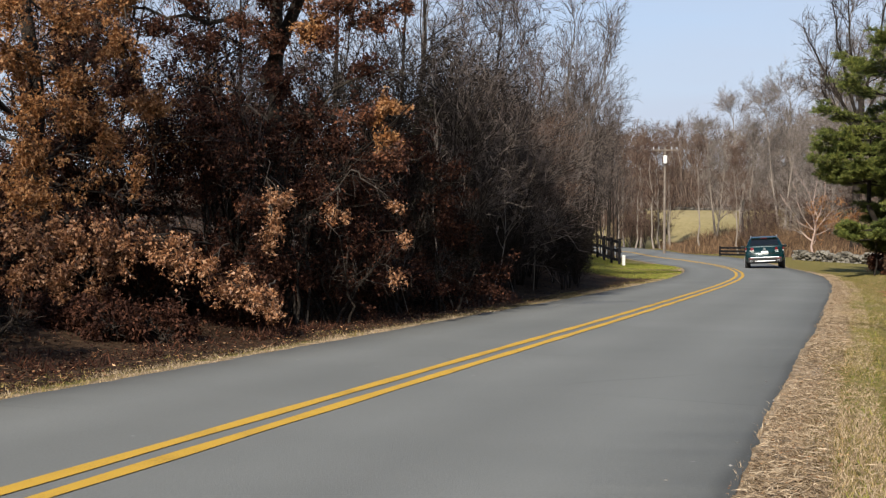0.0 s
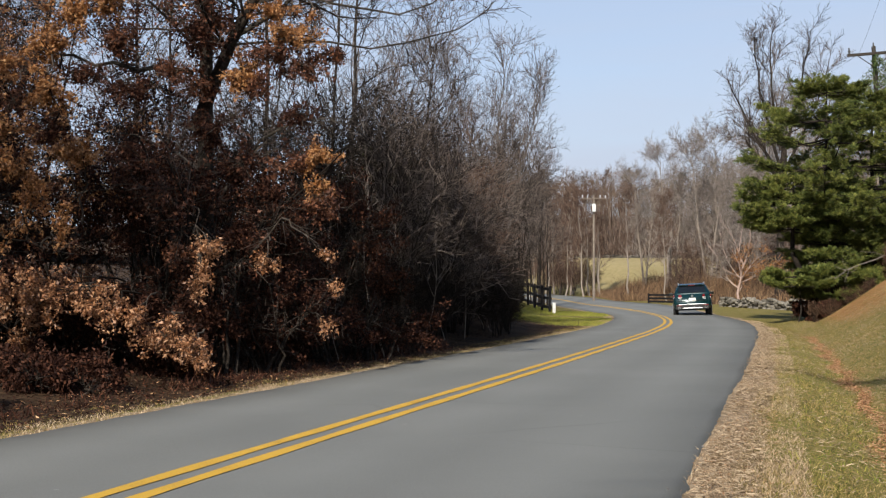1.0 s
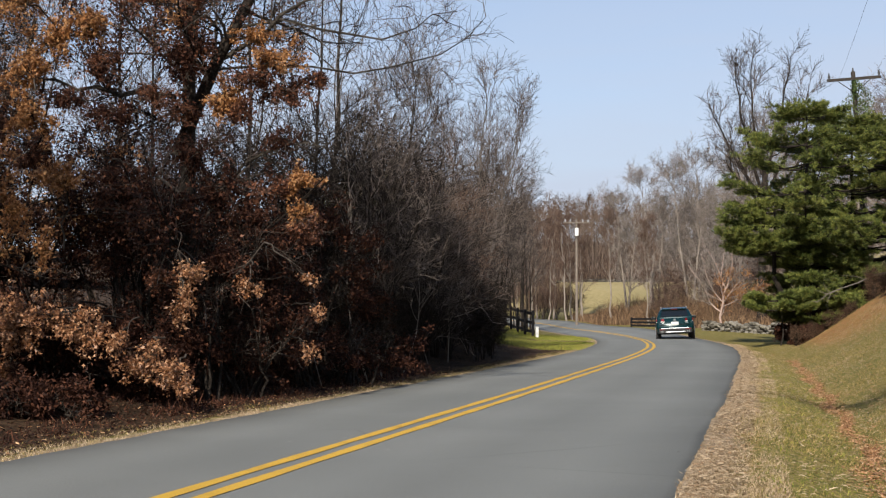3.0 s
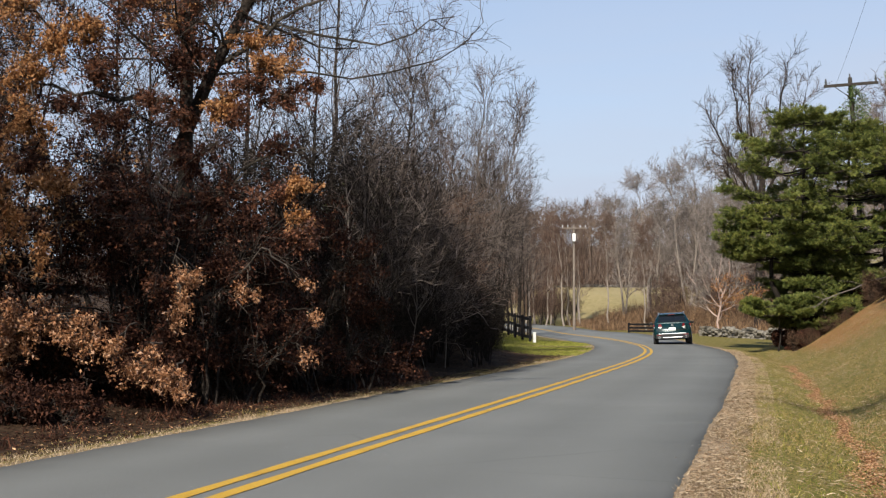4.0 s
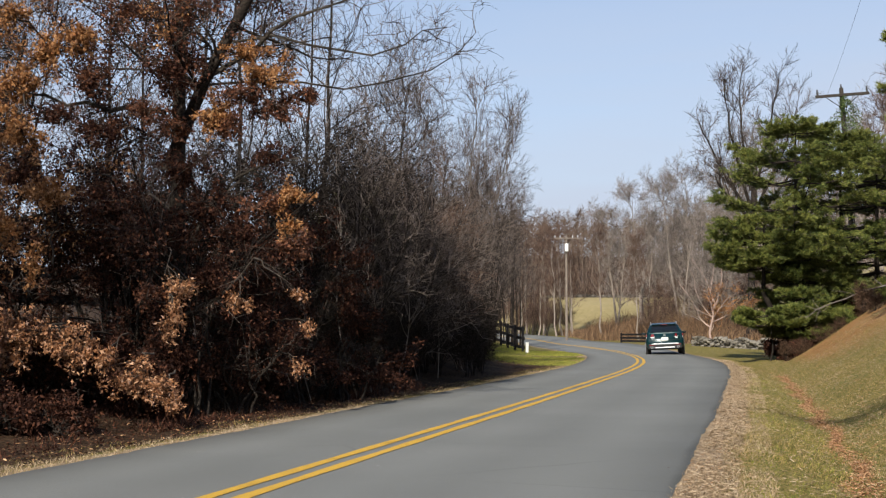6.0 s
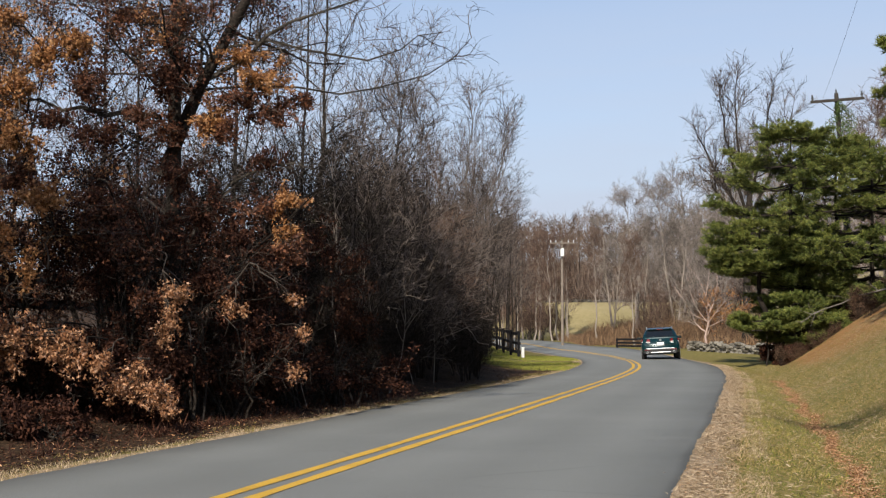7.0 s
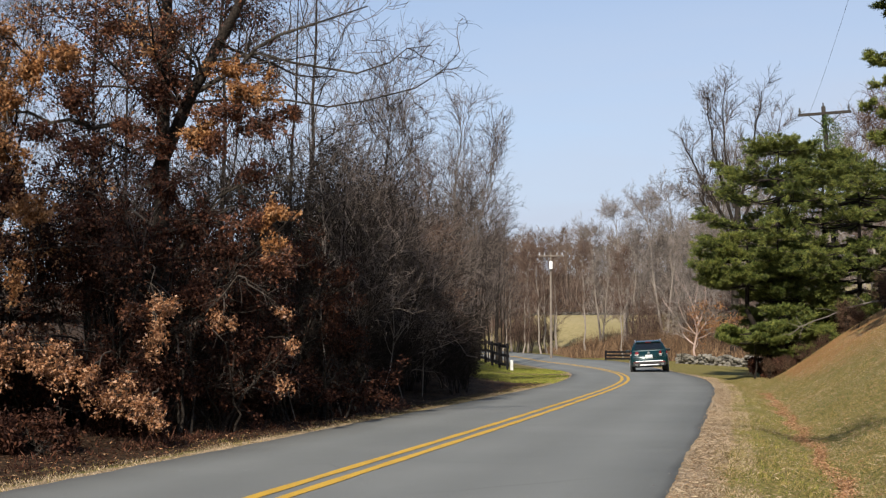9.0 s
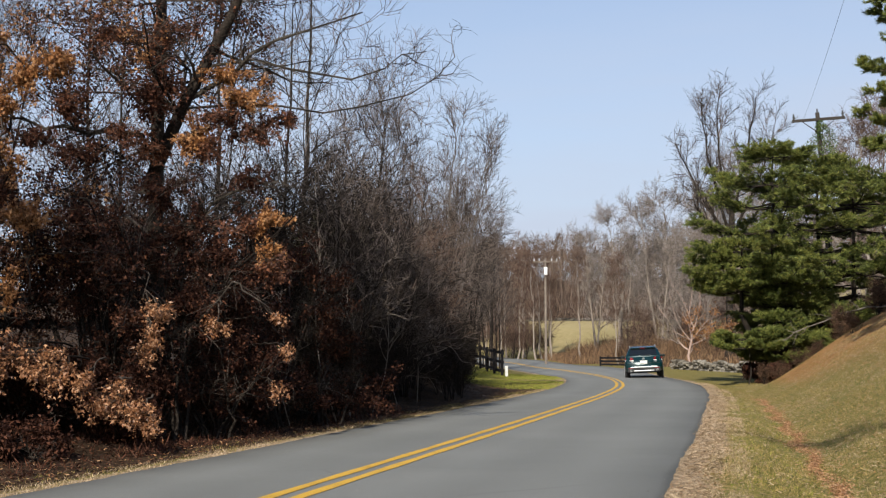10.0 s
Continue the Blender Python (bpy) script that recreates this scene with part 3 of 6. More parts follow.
TAN_SPRAYS = ((-3.35, 14.4, 1.60, 0.19, 0.07, 0), (-3.40, 14.4, 1.25, 0.12, 0.21, -15), (-2.75, 14.8, 1.40, 0.12, 0.08, 0), (-2.05, 15.2, 1.50, 0.08, 0.06, 0), (-1.90, 15.2, 1.10, 0.06, 0.09, 0), (-2.05, 15.2, 0.60, 0.08, 0.06, 0),
              (-3.65, 13.6, 0.55, 0.27, 0.16, -15), (-3.25, 13.4, 0.36, 0.24, 0.11, -35), (-4.65, 13.4, 1.05, 0.44, 0.12, -5), (-4.30, 13.3, 0.85, 0.20, 0.12, -35), (-4.00, 13.4, 0.80, 0.09, 0.15, 20))
EDGE_ORANGE = ((-6.45, 13.9, 3.20, 0.29, 0.23, 0), (-5.95, 14.2, 3.05, 0.40, 0.11, -10), (-6.60, 14.0, 3.80, 0.16, 0.26, 0), (-5.95, 14.4, 3.80, 0.19, 0.15, 0), (-6.10, 13.6, 2.60, 0.25, 0.14, 0), (-5.65, 13.9, 2.55, 0.29, 0.14, 0),
               (-5.10, 14.4, 2.80, 0.30, 0.12, -10), (-6.10, 13.4, 2.00, 0.28, 0.28, 0), (-5.30, 13.9, 2.25, 0.12, 0.23, 10), (-5.95, 13.3, 1.55, 0.31, 0.17, 0), (-4.95, 13.9, 1.85, 0.08, 0.18, 0), (-4.85, 14.3, 2.70, 0.17, 0.09, 0))
EDGE_TAN = ((-5.85, 12.9, 1.10, 0.33, 0.23, 0), (-5.45, 12.8, 0.50, 0.14, 0.29, 0), (-5.90, 12.7, 0.65, 0.19, 0.15, 0), (-5.40, 13.0, 1.00, 0.27, 0.23, 0), (-4.95, 13.1, 0.95, 0.21, 0.30, 15), (-5.10, 13.0, 0.45, 0.11, 0.16, 10))
# the forked second stem and the long limbs of the oak, from its foot
OAK_FORK = ((-0.02, 0.0, 3.2), (0.16, 0.0, 3.7), (0.46, -0.1, 4.4), (0.76, -0.2, 4.95), (1.12, -0.3, 5.55), (1.4, -0.35, 6.3), (1.75, -0.3, 7.2))
OAK_LIMBS = (((0.46, -0.1, 4.4), (0.94, -0.2, 4.67), (1.22, -0.3, 4.8), (1.42, -0.4, 5.0), (1.70, -0.5, 5.15), (2.10, -0.6, 5.23), (2.47, -0.7, 5.35), (2.85, -0.8, 5.45)),
             ((0.76, -0.2, 4.85), (1.45, -0.3, 4.95), (1.90, -0.5, 4.75), (2.37, -0.6, 4.66), (2.76, -0.7, 4.62), (3.15, -0.8, 4.68), (3.41, -0.9, 4.85), (3.66, -1.0, 4.9)),
             ((0.49, -0.1, 4.35), (1.08, -0.1, 4.38), (1.75, 0.0, 4.42), (2.30, 0.1, 4.33), (2.80, 0.2, 4.42), (3.40, 0.4, 4.65), (3.84, 0.4, 4.83), (4.08, 0.4, 5.15)),
             ((-0.05, 0.0, 2.6), (0.35, -0.05, 2.66), (0.67, -0.1, 2.8), (0.92, -0.2, 3.04), (1.20, -0.3, 3.2), (1.45, -0.35, 3.28), (1.70, -0.4, 3.32), (2.03, -0.5, 3.33)),
             ((-0.07, 0.0, 4.0), (-0.45, -0.2, 4.03), (-0.75, -0.3, 3.98), (-1.0, -0.45, 4.04), (-1.25, -0.6, 4.0), (-1.45, -0.75, 4.08), (-1.65, -0.85, 4.05), (-1.9, -1.0, 4.12)))


def lobed_leaves(rng, at, size, droop=0.35):
    """Withered oak leaves: three-pointed blades, curled along the middle."""
    n = len(at)
    d = unit(rng.normal(size=(n, 3)) + np.array([0, 0, -droop]))
    s = unit(np.cross(d, rng.normal(size=(n, 3))))
    up = np.cross(s, d)
    z = (size * rng.uniform(0.55, 1.35, n))[:, None]
    w = z * rng.uniform(0.22, 0.42, (n, 1))
    c = rng.uniform(-0.3, 0.3, (n, 1)) * z
    v = np.stack([at, at + d * z * 0.55 + s * w + up * c, at + d * z * 0.52 + s * w * 0.35, at + d * z + up * c * 0.5, at + d * z * 0.48 - s * w * 0.35, at + d * z * 0.42 - s * w + up * c], 1)
    i = np.arange(n)[:, None] * 6
    f = np.concatenate([i + np.array([q]) for q in ((0, 1, 2), (0, 2, 4), (2, 3, 4), (0, 4, 5))])
    return v.reshape(-1, 3), f


def sprays(rng, ends, root, wood_points, leaf=0.056, thick=1.0):
    """Sprays of leafy twigs that hang on the nearest wood: the twigs and their leaves."""
    twigs, leaves = [], []
    root = np.array(root)
    for x, y, z, a, b, slope in ends:
        mid = np.array((x, y, z)) - root
        g = radians(slope)
        m = max(4, int(230 * (a * b) ** 0.62))
        q = rng.normal(size=(m, 3)) * np.array((a, 0.8 * min(a, 0.35), b)) * 0.66
        tip = mid + np.stack([q[:, 0] * math.cos(g) - q[:, 2] * math.sin(g), q[:, 1], q[:, 0] * math.sin(g) + q[:, 2] * math.cos(g) - 0.1 * q[:, 0] ** 2], -1)
        near = wood_points[np.argmin(((wood_points - (mid + np.array((0, 0, 0.1)))) ** 2).sum(1))]
        far = np.linalg.norm(near - mid)
        if far > 1.1:       # low sprays start from a free twig end, placed so the brush hides it from view
            near = mid + (near - mid) / far * 0.6 + np.array((0, 0.7, -0.25))
        hub = mid + (near - mid) * 0.12
        t = np.linspace(0, 1, 7)[:, None]
        arm = near * (1 - t) + hub * t + np.array((0, 0, 0.10)) * np.sin(3.14 * t) * np.linalg.norm(near - hub) + rng.normal(0, 0.03, (7, 3)) * np.sin(3.14 * t)
        twigs.append(tubes(arm[None], np.linspace(0.014, 0.006, 7)[None], 4))
        t = np.linspace(0, 1, 4)[None, :, None]
        start = arm[rng.integers(4, 7, m)]
        line = start[:, None] * (1 - t) + tip[:, None] * t + rng.normal(0, 0.02, (m, 4, 3)) * (t > 0)
        twigs.append(tubes(line, np.tile(np.linspace(0.006, 0.0025, 4), (m, 1)), 3))
        many = (rng.integers(8, 34, m) * thick * min(1.0, a / 0.14)).astype(int)
        k = np.repeat(np.arange(m), many)
        at = tip[k] + (start - tip)[k] * rng.uniform(0, 0.6, (len(k), 1)) ** 1.6 + rng.normal(0, 0.032, (len(k), 3))
        leaves.append(lobed_leaves(rng, at, leaf, 0.5))
    return joined(twigs), joined(leaves)


# more oaks, as x, y, turn, scale: two deeper in the wood, six on beside the road, unseen and added to shade it
WOOD_OAKS = ((-9.4, 22.5, 75, 0.85), (-12.5, 20.0, 250, 1.0), (-9.6, 3.2, 165, 0.8), (-10.4, -0.5, 20, 1.0), (-11.5, 7.0, 310, 1.0), (-13.0, 2.0, 120, 1.05), (-11.6, -6.0, 165, 1.05), (-13.0, -12.0, 65, 1.0))


def build_oak():
    """The oak by the road: forked, with near-level limbs and withered leaves in sprays."""
    rng = np.random.default_rng(11)
    home = (-3.9, 16.0, float(land(-3.9, 16.0)) - 0.05)
    drop = np.array((0, 0, -home[2]))
    l0, r0 = stem(rng, 11.0, 0.125, 14, (0.05, 0.3), 0.035, 0.2)
    fork = np.array([OAK_FORK]) + drop + rng.normal(0, 0.015, (1, 7, 3))
    fr = np.linspace(0.095, 0.05, 7)[None]
    arms = np.array(OAK_LIMBS) + drop + rng.normal(0, 0.02, (5, 8, 3))
    ar = np.linspace(0.036, 0.009, 8)[None] * np.array([[1.0], [0.6], [0.52], [0.8], [1.05]])
    l1, r1 = sprout(rng, l0, r0, 52, 0.08, 0.98, 2.6, 78, 7, 0.12, 0.02, 0.26, 0.25, 0.45, 0.010)
    lf, rf = sprout(rng, fork, fr, 9, 0.15, 1, 1.8, 62, 7, 0.14, 0.06, 0.35, 0.25, 0.3, 0.010)
    la, ra = sprout(rng, arms, ar, 13, 0.12, 1, 1.15, 52, 7, 0.34, 0.05, 0.45, 0.3, 0.35, 0.007)
    l2, r2 = sprout(rng, np.concatenate([l1, lf]), np.concatenate([r1, rf]), 11, 0.15, 1, 1.0, 50, 5, 0.17, 0.02, 0.5, 0.3, 0.4, 0.0055)
    la2, ra2 = sprout(rng, la, ra, 7, 0.1, 1, 0.48, 52, 4, 0.4, 0.03, 0.6, 0.4, 0.3, 0.004)
    l3, r3 = sprout(rng, l2, r2, 7, 0.1, 1, 0.42, 46, 4, 0.2, 0.02, 0.6, 0.4, 0.4, 0.0035)
    trunk = joined([tubes(l0, r0, 10), tubes(fork, fr, 9)])
    crown = [tubes(l1, r1, 5), tubes(lf, rf, 5), tubes(l2, r2, 4), tubes(la, ra, 4), tubes(l3, r3, 3), tubes(la2, ra2, 3)]
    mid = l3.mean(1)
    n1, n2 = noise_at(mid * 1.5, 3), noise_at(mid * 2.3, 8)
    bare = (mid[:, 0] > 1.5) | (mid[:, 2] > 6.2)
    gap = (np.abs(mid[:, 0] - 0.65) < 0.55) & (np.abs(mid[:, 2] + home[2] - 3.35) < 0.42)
    # low and inner twigs get the maroon, darkened to read as crown shade
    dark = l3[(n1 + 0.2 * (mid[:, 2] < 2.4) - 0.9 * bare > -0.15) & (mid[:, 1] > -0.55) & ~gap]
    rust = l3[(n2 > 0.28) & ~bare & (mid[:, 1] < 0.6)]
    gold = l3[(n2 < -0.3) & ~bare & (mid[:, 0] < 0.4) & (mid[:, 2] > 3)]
    wood = np.concatenate([q.reshape(-1, 3) for q in (l0[:, 1:9], fork, arms, l1[:, 1:], la[:, 1:])])
    parts = [sprays(rng, ends, home, wood, thick=k) for ends, k in ((ORANGE_SPRAYS, 2.0), (RUSSET_SPRAYS, 1.6), (TAN_SPRAYS, 1.35), (MAROON_SPRAYS, 1.5))]
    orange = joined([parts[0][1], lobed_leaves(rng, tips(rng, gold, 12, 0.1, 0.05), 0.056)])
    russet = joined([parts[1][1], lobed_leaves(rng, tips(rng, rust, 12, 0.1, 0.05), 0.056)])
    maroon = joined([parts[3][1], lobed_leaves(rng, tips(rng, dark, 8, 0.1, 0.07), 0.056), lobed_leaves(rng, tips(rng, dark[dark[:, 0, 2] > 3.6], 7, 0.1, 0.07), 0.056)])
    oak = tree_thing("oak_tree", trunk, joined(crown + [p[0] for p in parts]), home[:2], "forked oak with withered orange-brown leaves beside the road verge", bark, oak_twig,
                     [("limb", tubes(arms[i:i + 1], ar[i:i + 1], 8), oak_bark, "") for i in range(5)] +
                     [("leaves", orange, oak_leaf, "withered orange leaves"), ("leaves", maroon, shaded_leaf, "withered maroon leaves, shade-darkened"),
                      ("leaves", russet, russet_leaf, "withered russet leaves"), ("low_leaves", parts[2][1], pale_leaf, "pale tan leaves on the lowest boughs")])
    for x, y, a, k in WOOD_OAKS:
        again(oak, x, y, a, k)
    # an unseen high-crowned oak, added further back along the wood's edge to shade it
    l0, r0 = stem(rng, 6.7, 0.12, 14, (0.2, 0.1), 0.03, 0.2)
    l1, r1 = sprout(rng, l0, r0, 34, 0.84, 0.99, 2.1, 86, 7, 0.12, 0.0, 0.3, 0.25, 0.4, 0.010)
    l2, r2 = sprout(rng, l1, r1, 9, 0.2, 1, 1.0, 50, 5, 0.17, 0.0, 0.5, 0.3, 0.4, 0.006)
    leaves = lobed_leaves(rng, tips(rng, l2, 24, 0.1, 0.14), 0.085)
    tree_thing("oak_tree", tubes(l0, r0, 10), joined([tubes(l1, r1, 5), tubes(l2, r2, 3)]), (-6.1, 9.0), "unseen oak added to shade the wood, with a high crown of withered brown leaves", bark, oak_twig, [("leaves", leaves, russet_leaf, "withered russet leaves")])
    # a second oak at the wood's edge, leafy to the ground
    home = (-6.5, 14.9, float(land(-6.5, 14.9)) - 0.05)
    l0, r0 = stem(rng, 9.5, 0.12, 14, (-0.4, 0.3), 0.06, 0.2)
    l1, r1 = sprout(rng, l0, r0, 40, 0.08, 0.98, 2.3, 74, 7, 0.13, 0.02, 0.3, 0.25, 0.4, 0.010)
    l2, r2 = sprout(rng, l1, r1, 10, 0.2, 1, 1.0, 48, 5, 0.18, 0.0, 0.5, 0.3, 0.4, 0.0055)
    l3, r3 = sprout(rng, l2, r2, 6, 0.15, 1, 0.45, 45, 4, 0.2, 0.0, 0.6, 0.4, 0.4, 0.0035)
    mid = l3.mean(1)
    n1, n2 = noise_at(mid * 1.4, 6), noise_at(mid * 2.1, 9)
    gold = l3[(n2 > 0.0) & (mid[:, 2] > 1.0)]
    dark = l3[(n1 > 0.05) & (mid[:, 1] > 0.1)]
    wood = np.concatenate([l0[:, 1:9].reshape(-1, 3), l1[:, 1:].reshape(-1, 3)])
    parts = [sprays(rng, ends, home, wood, thick=1.8) for ends in (EDGE_ORANGE, EDGE_TAN)]
    tree_thing("oak_tree", tubes(l0, r0, 10), joined([tubes(l1, r1, 5), tubes(l2, r2, 4), tubes(l3, r3, 3), parts[0][0], parts[1][0]]), home[:2], "leafy oak with drooping orange-tan boughs at the wood's edge", bark, oak_twig,
               [("leaves", joined([lobed_leaves(rng, tips(rng, gold, 15, 0.1, 0.05), 0.058), parts[0][1]]), oak_leaf, "withered orange leaves"),
                ("leaves", lobed_leaves(rng, tips(rng, dark, 12, 0.1, 0.06), 0.056), shaded_leaf, "withered maroon leaves, shade-darkened"),
                ("low_leaves", parts[1][1], pale_leaf, "pale tan leaves on the lowest boughs")])


def noise_at(p, seed):
    """Smooth noise of about -1 to 1 at many points."""
    rng = np.random.default_rng(seed)
    out = np.zeros(len(p))
    for f in (1.0, 1.9, 3.7):
        w = rng.normal(size=(6, 3)) * f * 1.6
        ph = rng.uniform(0, 6.28, 6)
        out += np.sin(p @ w.T + ph).sum(1) / (3.2 * f)
    return out * 0.75


def leafy_bush(seed, height, width, mat, label, at, n=9, leaf=0.058, amount=32, lean=(0, 0)):
    """Drooping boughs thick with withered leaves."""
    rng = np.random.default_rng(seed)
    ls, rs = [], []
    for i in range(n):
        a = rng.uniform(0, 6.28)
        w = width * rng.uniform(0.2, 0.6)
        ln, rd = stem(rng, height * rng.uniform(0.6, 1), 0.025, 7, (math.cos(a) * w + lean[0], math.sin(a) * w + lean[1]), 0.04, 0.2, (rng.normal(0, 0.15), rng.normal(0, 0.15), 0))
        ls.append(ln)
        rs.append(rd)
    l0, r0 = np.concatenate(ls), np.concatenate(rs)
    l1, r1 = sprout(rng, l0, r0, 7, 0.3, 1, width * 0.45, 55, 5, 0.15, 0.0, 0.5, 0.3, 0.3, 0.006)
    l2, r2 = sprout(rng, l1, r1, 7, 0.2, 1, width * 0.2, 50, 4, 0.2, -0.05, 0.5, 0.4, 0.3, 0.004)
    mid = l2.mean(1)
    on = noise_at(mid * 1.5, seed + 5) > -0.02
    leaves = leaf_faces(rng, tips(rng, l2[on], amount, 0.1, 0.05), leaf, 0.6)
    return tree_thing("withered_bush", joined([tubes(l0, r0, 6)]), joined([tubes(l1, r1, 4), tubes(l2, r2, 3)]), at, label, bark, shaded_twig, [("leaves", leaves, mat, "withered leaves")], category="bush")


def build_left_woods():
    build_oak()
    # boughs of withered leaves at the wood's edge, most in maroon darkened for the shade there
    spots = [(4, 3.2, 1.9, shaded_leaf, (-6.0, 16.2)), (20, 2.9, 1.2, shaded_leaf, (-4.3, 16.0)), (21, 1.9, 0.9, shaded_leaf, (-3.6, 15.4)), (23, 1.3, 1.4, shaded_leaf, (-4.6, 14.9)),
             (5, 2.6, 1.6, shaded_leaf, (-3.3, 17.4)), (6, 3.2, 2.0, shaded_leaf, (-3.0, 19.6)), (7, 3.3, 2.3, shaded_leaf, (-3.9, 20.9)), (8, 2.2, 1.2, shaded_leaf, (-2.3, 20.6)),
             (9, 3.6, 2.2, shaded_leaf, (-5.6, 19.2)), (12, 1.2, 1.5, shaded_leaf, (-3.1, 16.2)), (26, 0.9, 1.3, shaded_leaf, (-5.6, 14.2)), (27, 1.5, 1.6, shaded_leaf, (-7.0, 15.8)), (28, 2.2, 1.6, russet_leaf, (-5.0, 17.2)), (29, 2.6, 1.8, shaded_leaf, (-8.4, 16.4)),
             (14, 1.4, 1.6, shaded_leaf, (-2.6, 18.4)), (15, 3.0, 1.8, shaded_leaf, (-7.4, 18.4)), (16, 1.0, 1.4, shaded_leaf, (-1.9, 19.4)), (30, 2.4, 1.8, shaded_leaf, (-9.6, 18.6)),
             (31, 0.6, 1.1, shaded_leaf, (-4.9, 14.2)), (32, 0.55, 1.1, shaded_leaf, (-5.7, 13.5)), (33, 0.7, 1.3, shaded_leaf, (-6.6, 13.6)), (34, 0.5, 0.9, shaded_leaf, (-4.0, 14.8)), (35, 0.8, 1.4, shaded_leaf, (-7.7, 13.4)),
             (36, 0.26, 0.7, shaded_leaf, (-4.9, 12.0)), (37, 0.24, 0.7, shaded_leaf, (-5.6, 11.3)), (38, 0.26, 0.8, shaded_leaf, (-6.4, 11.4)), (39, 0.24, 0.6, shaded_leaf, (-4.3, 12.7)), (42, 0.24, 0.7, shaded_leaf, (-6.1, 10.5))]
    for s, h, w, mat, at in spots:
        lab = {russet_leaf: "young oak with withered russet leaves", shaded_leaf: "young oak with shade-darkened maroon withered leaves"}[mat]
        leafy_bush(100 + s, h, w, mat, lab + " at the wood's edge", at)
    # two unseen bushes, added to throw shade on the woodland floor beyond
    for k, x, y, h, w in ((43, -7.4, 8.0, 3.0, 2.3), (44, -6.3, 6.8, 2.4, 1.9)):
        leafy_bush(100 + k, h, w, russet_leaf, "unseen broad bush with russet withered leaves, added to shade the wood's floor", (x, y), n=14, leaf=0.08)
    # tall bare trees behind them, further and further along the inner side
    kinds = []
    for i, (h, r, st) in enumerate(((9.6, 0.06, 1), (8.6, 0.05, 2), (10.2, 0.065, 1))):
        tr, cr, _, _ = bare_tree(30 + i, h, r, 11, 0.34, 44, 0.2, (6, 5, 2), 0.2, stems=st, fine=0.007)
        at, big = [((-3.45, 30.0), 1.26), ((-2.4, 35.5), 1.02), ((-5.8, 31.5), 1.26)][i]
        kinds.append(tree_thing("bare_tree", tr, cr, at, "tall leafless tree with grey bark in the roadside wood", bark, thicket_twig, turn=i * 70, scale=big, group="leafless roadside trees"))
    more = [(0, -6.5, 22, 40, 0.9), (1, -7.6, 19.5, 200, 0.8), (2, -5.7, 21.5, 120, 0.7), (0, -2.75, 20.5, 310, 0.75), (2, -1.6, 33, 200, 0.62), (0, -0.9, 37.5, 75, 0.79), (1, -0.2, 43, 20, 0.83), 
            (0, 0.2, 51, 310, 0.75), (1, 0.6, 60, 100, 1.0), (2, 2.4, 78, 160, 0.95), (0, 3.6, 92, 215, 1.15), (1, 2.6, 104, 30, 1.2), (0, -4.0, 45, 190, 0.83),
            (2, -13.0, 22, 150, 0.9), (0, -1.0, 66, 10, 1.0), (1, 1.4, 64, 45, 0.95), (0, 3.2, 80, 260, 0.95), (2, 0.5, 84, 290, 1.3), (1, 3.9, 118, 290, 1.25), (1, 2.5, 70, 200, 0.92), (0, 4.3, 98, 120, 1.1), (2, 1.4, 74, 330, 0.95), (2, 5.0, 108, 15, 1.15), (0, 1.2, 125, 110, 1.3)]
    for k, x, y, a, s in more:
        far = 1.26 if y < 50 else 1.0     # the nearer ones stand well back from the verge, enlarged to look alike from the camera
        again(kinds[k], x * far, y * far, a, s * far)
    # upright many-stemmed young trees at the wood's end
    tr, cr, _, _ = bare_tree(36, 9.0, 0.045, 9, 0.26, 22, 0.25, (5, 4, 2), 0.35, stems=8, fine=0.006, fan=(0.12, 0.3), wave=0.012)
    tree_thing("bare_tree", tr, cr, (-0.3, 38.5), "upright leafless tree with many slender stems", grey_bark, thicket_twig, group="leafless roadside trees")
    # thicket of bare shrubs below
    bushes = []
    for i in range(3):
        tr, cr, _, _ = bare_tree(50 + i, 4.2, 0.03, 8, 0.46, 36, 0.1, (6, 5, 2), 0.16, stems=6, fine=0.006)
        bushes.append(tree_thing("bare_shrub", tr, cr, [(-2.0, 21.5), (-1.2, 25), (-0.9, 29)][i], "leafless twiggy shrub in the roadside thicket", bark, twig_red if i == 2 else thicket_twig, turn=40 * i, category="shrub", group="leafless thicket"))
    # a shrub in the darkened bark, for the shaded depth of the thicket
    tr, cr, _, _ = bare_tree(53, 4.2, 0.03, 8, 0.46, 36, 0.1, (6, 5, 2), 0.16, stems=6, fine=0.006)
    shaded_shrub = tree_thing("bare_shrub", tr, cr, (-2.6, 22.6), "leafless shrub deep in the roadside thicket, its bark shade-darkened", bark, shaded_twig, turn=20, category="shrub", group="leafless thicket")
    # thin pale saplings at the front of the thicket
    tr, cr, _, _ = bare_tree(58, 4.2, 0.015, 9, 0.22, 38, 0.3, (4, 3, 2), 0.25, fine=0.005, wave=0.022)
    sap = tree_thing("sapling", tr, cr, (-1.7, 20.3), "thin pale leafless sapling in front of the thicket", pale_bark, thicket_twig, category="sapling", group="pale saplings")
    for x, y, a, k in ((-1.6, 21.6, 40, 0.9), (-2.4, 21.2, 90, 0.7), (-1.4, 23.4, 160, 0.8), (-1.3, 25.0, 220, 0.9), (-0.95, 26.6, 300, 0.7), (-2.3, 18.8, 10, 0.5), (-0.6, 28.0, 70, 0.8), (-1.9, 24.2, 130, 1.0)):
        again(sap, x, y, a, k)
    rng = np.random.default_rng(77)
    for i in range(40):
        y = 19 + 46 * (i + rng.uniform(0, 1)) / 40
        v = rng.uniform(1.9, 2.7) if i % 2 else rng.uniform(3.0, 5.8)
        x = float(road_x(y)) - LEFT - v - (3.7 * float(ease(26, 46, y)))
